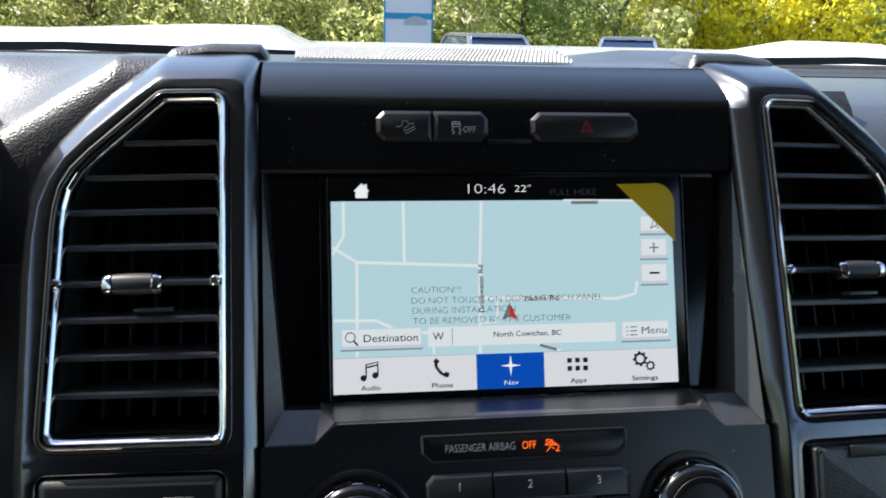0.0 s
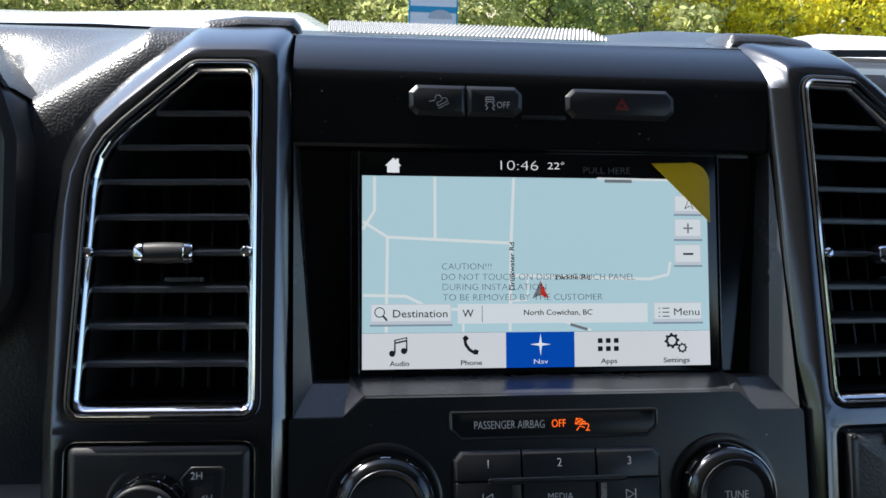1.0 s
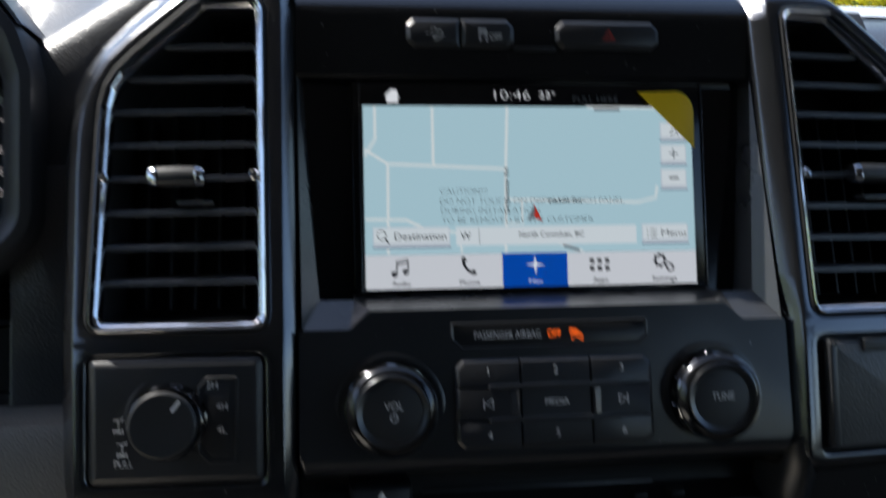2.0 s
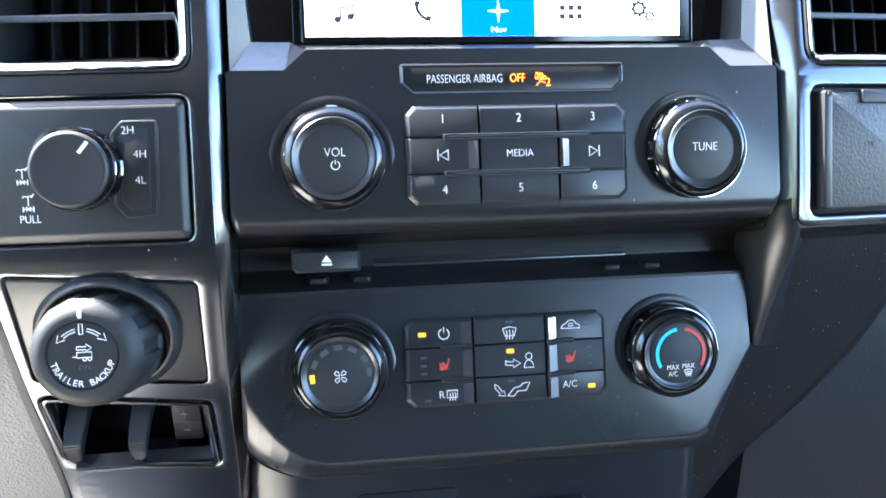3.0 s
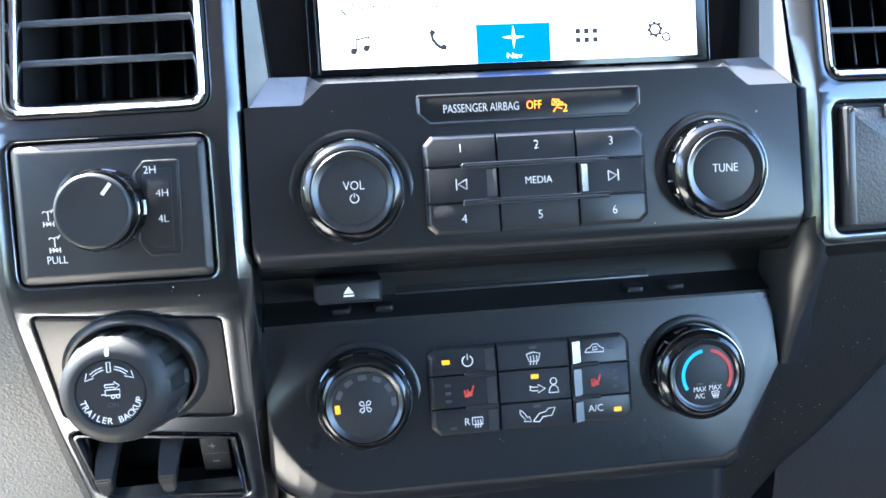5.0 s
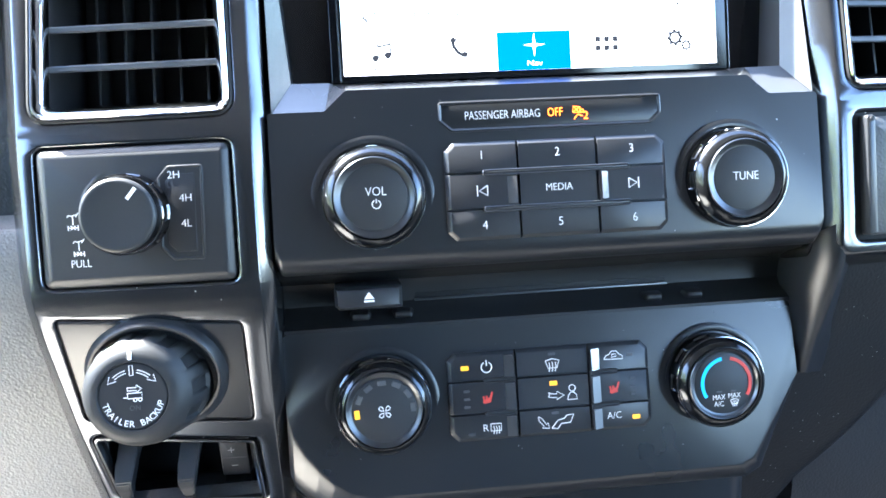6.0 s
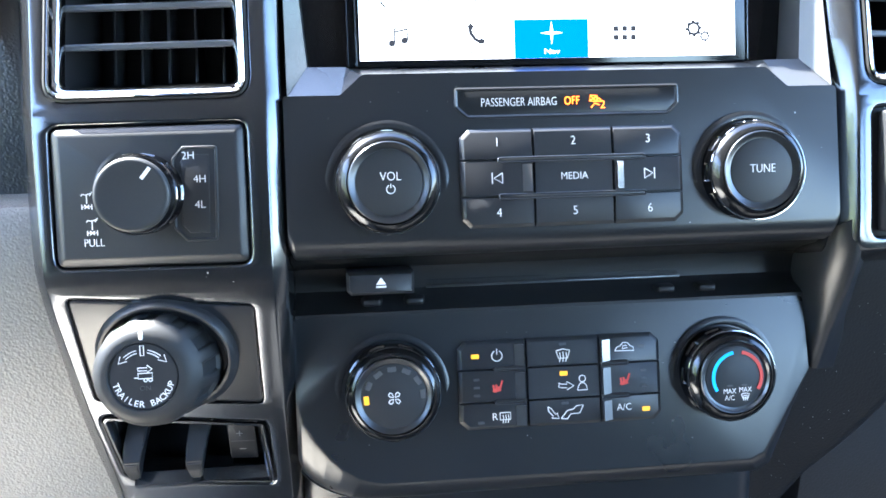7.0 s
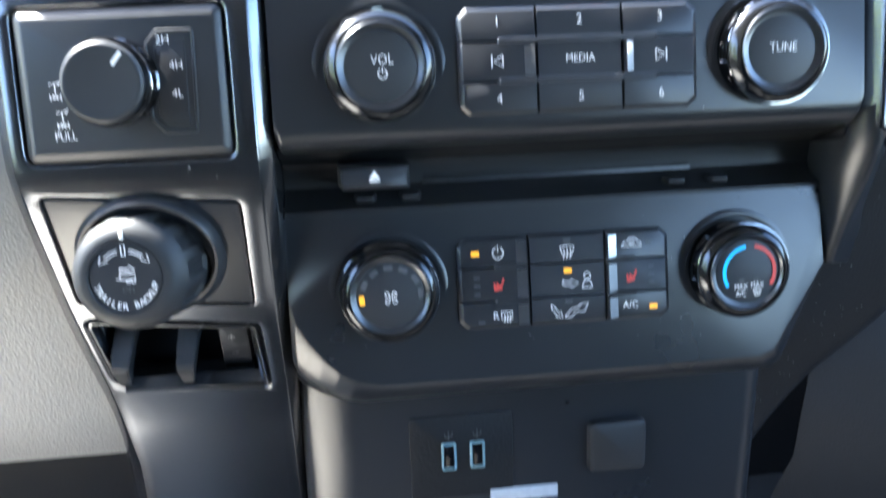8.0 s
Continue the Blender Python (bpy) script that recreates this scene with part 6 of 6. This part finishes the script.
def parked_car(x, y, turn, label, paint, tall):
    car = tagged(new("car"), label, "car", "parked cars")
    car.matrix_basis = Matrix.Translation((x, y, 0)) @ Matrix.Rotation(radians(turn), 4, "Z")
    bm = bmesh.new()
    prof = [(-2.1, 0.3), (-2.15, 0.7), (-2.0, 0.92), (-1.2, 1.0), (1.7, 1.02), (2.1, 0.95), (2.2, 0.6), (2.1, 0.3)]
    a = [bm.verts.new((-0.88, p, z)) for p, z in prof]
    b = [bm.verts.new((0.88, p, z)) for p, z in prof]
    for i in range(8):
        bm.faces.new((a[i], a[(i + 1) % 8], b[(i + 1) % 8], b[i]))
    bm.faces.new(a), bm.faces.new(b)
    bmesh.ops.bevel(bm, geom=bm.edges[:], offset=0.08, segments=3, affect="EDGES")
    made("body", bm, paint, "", "", "", True, car)
    bm = bmesh.new()
    lo = [(-0.80, -1.2), (0.80, -1.2), (0.80, 1.6), (-0.80, 1.6)]
    hi = [(-0.62, -0.5), (0.62, -0.5), (0.62, 1.1), (-0.62, 1.1)]
    va, vb = [bm.verts.new((p, q, 1.0)) for p, q in lo], [bm.verts.new((p, q, tall - 0.08)) for p, q in hi]
    for i in range(4):
        bm.faces.new((va[i], va[(i + 1) % 4], vb[(i + 1) % 4], vb[i]))
    made("window_glass", bm, GLASS, "blue tinted glass", "", "", False, car)
    bm = bmesh.new()
    block(bm, -0.64, 0.64, -0.55, 1.15, tall - 0.09, tall)
    bmesh.ops.bevel(bm, geom=bm.edges[:], offset=0.07, segments=3, affect="EDGES")
    made("roof", bm, paint, "", "", "", True, car)
    for sx in (-1, 1):
        for p, q in (((-0.80, -1.2), (-0.62, -0.5)), ((-0.80, 1.6), (-0.62, 1.1))):
            bm = bmesh.new()
            w = [bm.verts.new(v) for v in ((sx * (p[0] - 0.02) * -1, p[1], 0.99), (sx * (p[0] + 0.06) * -1, p[1], 0.99), (sx * (q[0] + 0.06) * -1, q[1], tall - 0.05), (sx * (q[0] - 0.02) * -1, q[1], tall - 0.05))]
            w2 = [bm.verts.new(v.co + Vector((0, 0.06, 0.01))) for v in w]
            bm.faces.new(w), bm.faces.new(w2)
            for i in range(4):
                bm.faces.new((w[i], w[(i + 1) % 4], w2[(i + 1) % 4], w2[i]))
            made("roof_post", bm, paint, "", "", "", False, car)
        for yy in (-1.35, 1.35):
            bm = bmesh.new()
            bmesh.ops.create_cone(bm, cap_ends=True, segments=24, radius1=0.33, radius2=0.33, depth=0.22, matrix=Matrix.Translation((sx * 0.80, yy, 0.33)) @ Matrix.Rotation(radians(90), 4, "Y"))
            made("wheel", bm, TYRE, "", "", "", True, car)
    return car


parked_car(3.7, 18.5, 8, "silver blue parked car with tinted glass", SILVER, 1.58)
parked_car(7.6, 20.5, -20, "silver blue parked car with tinted glass", SILVER, 1.56)

# ---- advertising banner ----
banner = tagged(new("banner"), "white and blue upright advertising banner on a pole", "banner")
banner.matrix_basis = Matrix.Translation((1.24, 12, 0))
bm = bmesh.new()
block(bm, -0.33, 0.33, -0.01, 0.01, 0.9, 2.9)
BANNER = material("white_banner_cloth", (0.75, 0.76, 0.78), rough=0.7, vary=0.05)
BANNER_BLUE = material("blue_banner_print", (0.02, 0.30, 0.50), rough=0.7, vary=0.05)
made("cloth", bm, BANNER, "", "", "", False, banner)
bm = bmesh.new()
block(bm, -0.33, 0.33, -0.018, -0.012, 1.80, 1.88)
made("blue_band", bm, BANNER_BLUE, "blue band", "", "", False, banner)
for x0, x1 in ((-0.345, -0.325), (0.325, 0.345)):
    bm = bmesh.new()
    block(bm, x0, x1, -0.018, 0.014, 0.9, 2.9)
    made("blue_edge", bm, BANNER_BLUE, "blue edge", "", "", False, banner)
bm = bmesh.new()
block(bm, -0.02, 0.02, 0.012, 0.05, 0.0, 2.9)
made("pole", bm, RUBBER_OUT, "", "", "", False, banner)
bm = bmesh.new()
vs = [bm.verts.new((0.10 + 0.17 * math.cos(a), -0.02, 1.72 + 0.12 * math.sin(a))) for a in (math.pi * i / 14 for i in range(15))]
bm.faces.new(vs)
made("picture_shape", bm, material("pale_grey_print", (0.45, 0.48, 0.52), rough=0.7), "", "", "", False, banner)

# ---- fine dust on the plastics ----
DUST = material("pale_dust", (0.42, 0.42, 0.41), rough=0.9)
rng = random.Random(41)
bm = bmesh.new()


def speck(x, y, z, r):
    """One flake, a flat uneven hexagon lying on a surface that faces back."""
    ring = [bm.verts.new((x + r * rng.uniform(0.6, 1.2) * math.cos(k * 1.047), y, z + r * rng.uniform(0.6, 1.2) * math.sin(k * 1.047))) for k in range(6)]
    bm.faces.new(ring)


for n, x0, x1, z0, z1, depth in ((40, -94, 94, -232, -174, hvac_y), (36, -112, 112, -130, -66, radio_y), (26, -110, 110, 58, 90, lambda x, z: -4.0), (30, -215, -140, -146, -80, pillar_y), (14, 138, 214, -142, -78, pillar_y)):
    for i in range(n):
        x, z = rng.uniform(x0, x1), rng.uniform(z0, z1)
        speck(x, depth(x, z) - 0.12, z, rng.uniform(0.10, 0.26) if rng.random() < 0.85 else rng.uniform(0.3, 0.42))
for i in range(60):
    # on the apron
    z = rng.uniform(-285, -155)
    u = rng.random()
    x0 = float(np.interp(z, (-266, -246, -200, -174, -142), (92, 99, 126, 130, 121)))
    x1 = float(np.interp(z, (-288, -250, -211, -170, -138), (135, 172, 205, 226, 236)))
    y0 = float(np.interp(z, (-330, -266, -246, -200, -174, -148, -142), (49, 30, 18, 2, -8, -25, -24)))
    speck(x0 + (x1 - x0) * u * 0.7, y0 + 8 * u * 0.7 - 0.5, z, rng.uniform(0.12, 0.34))
part("dust", bm, DUST, None, "fine pale dust specks on the black dashboard plastic", kind="stuff", soft=False)
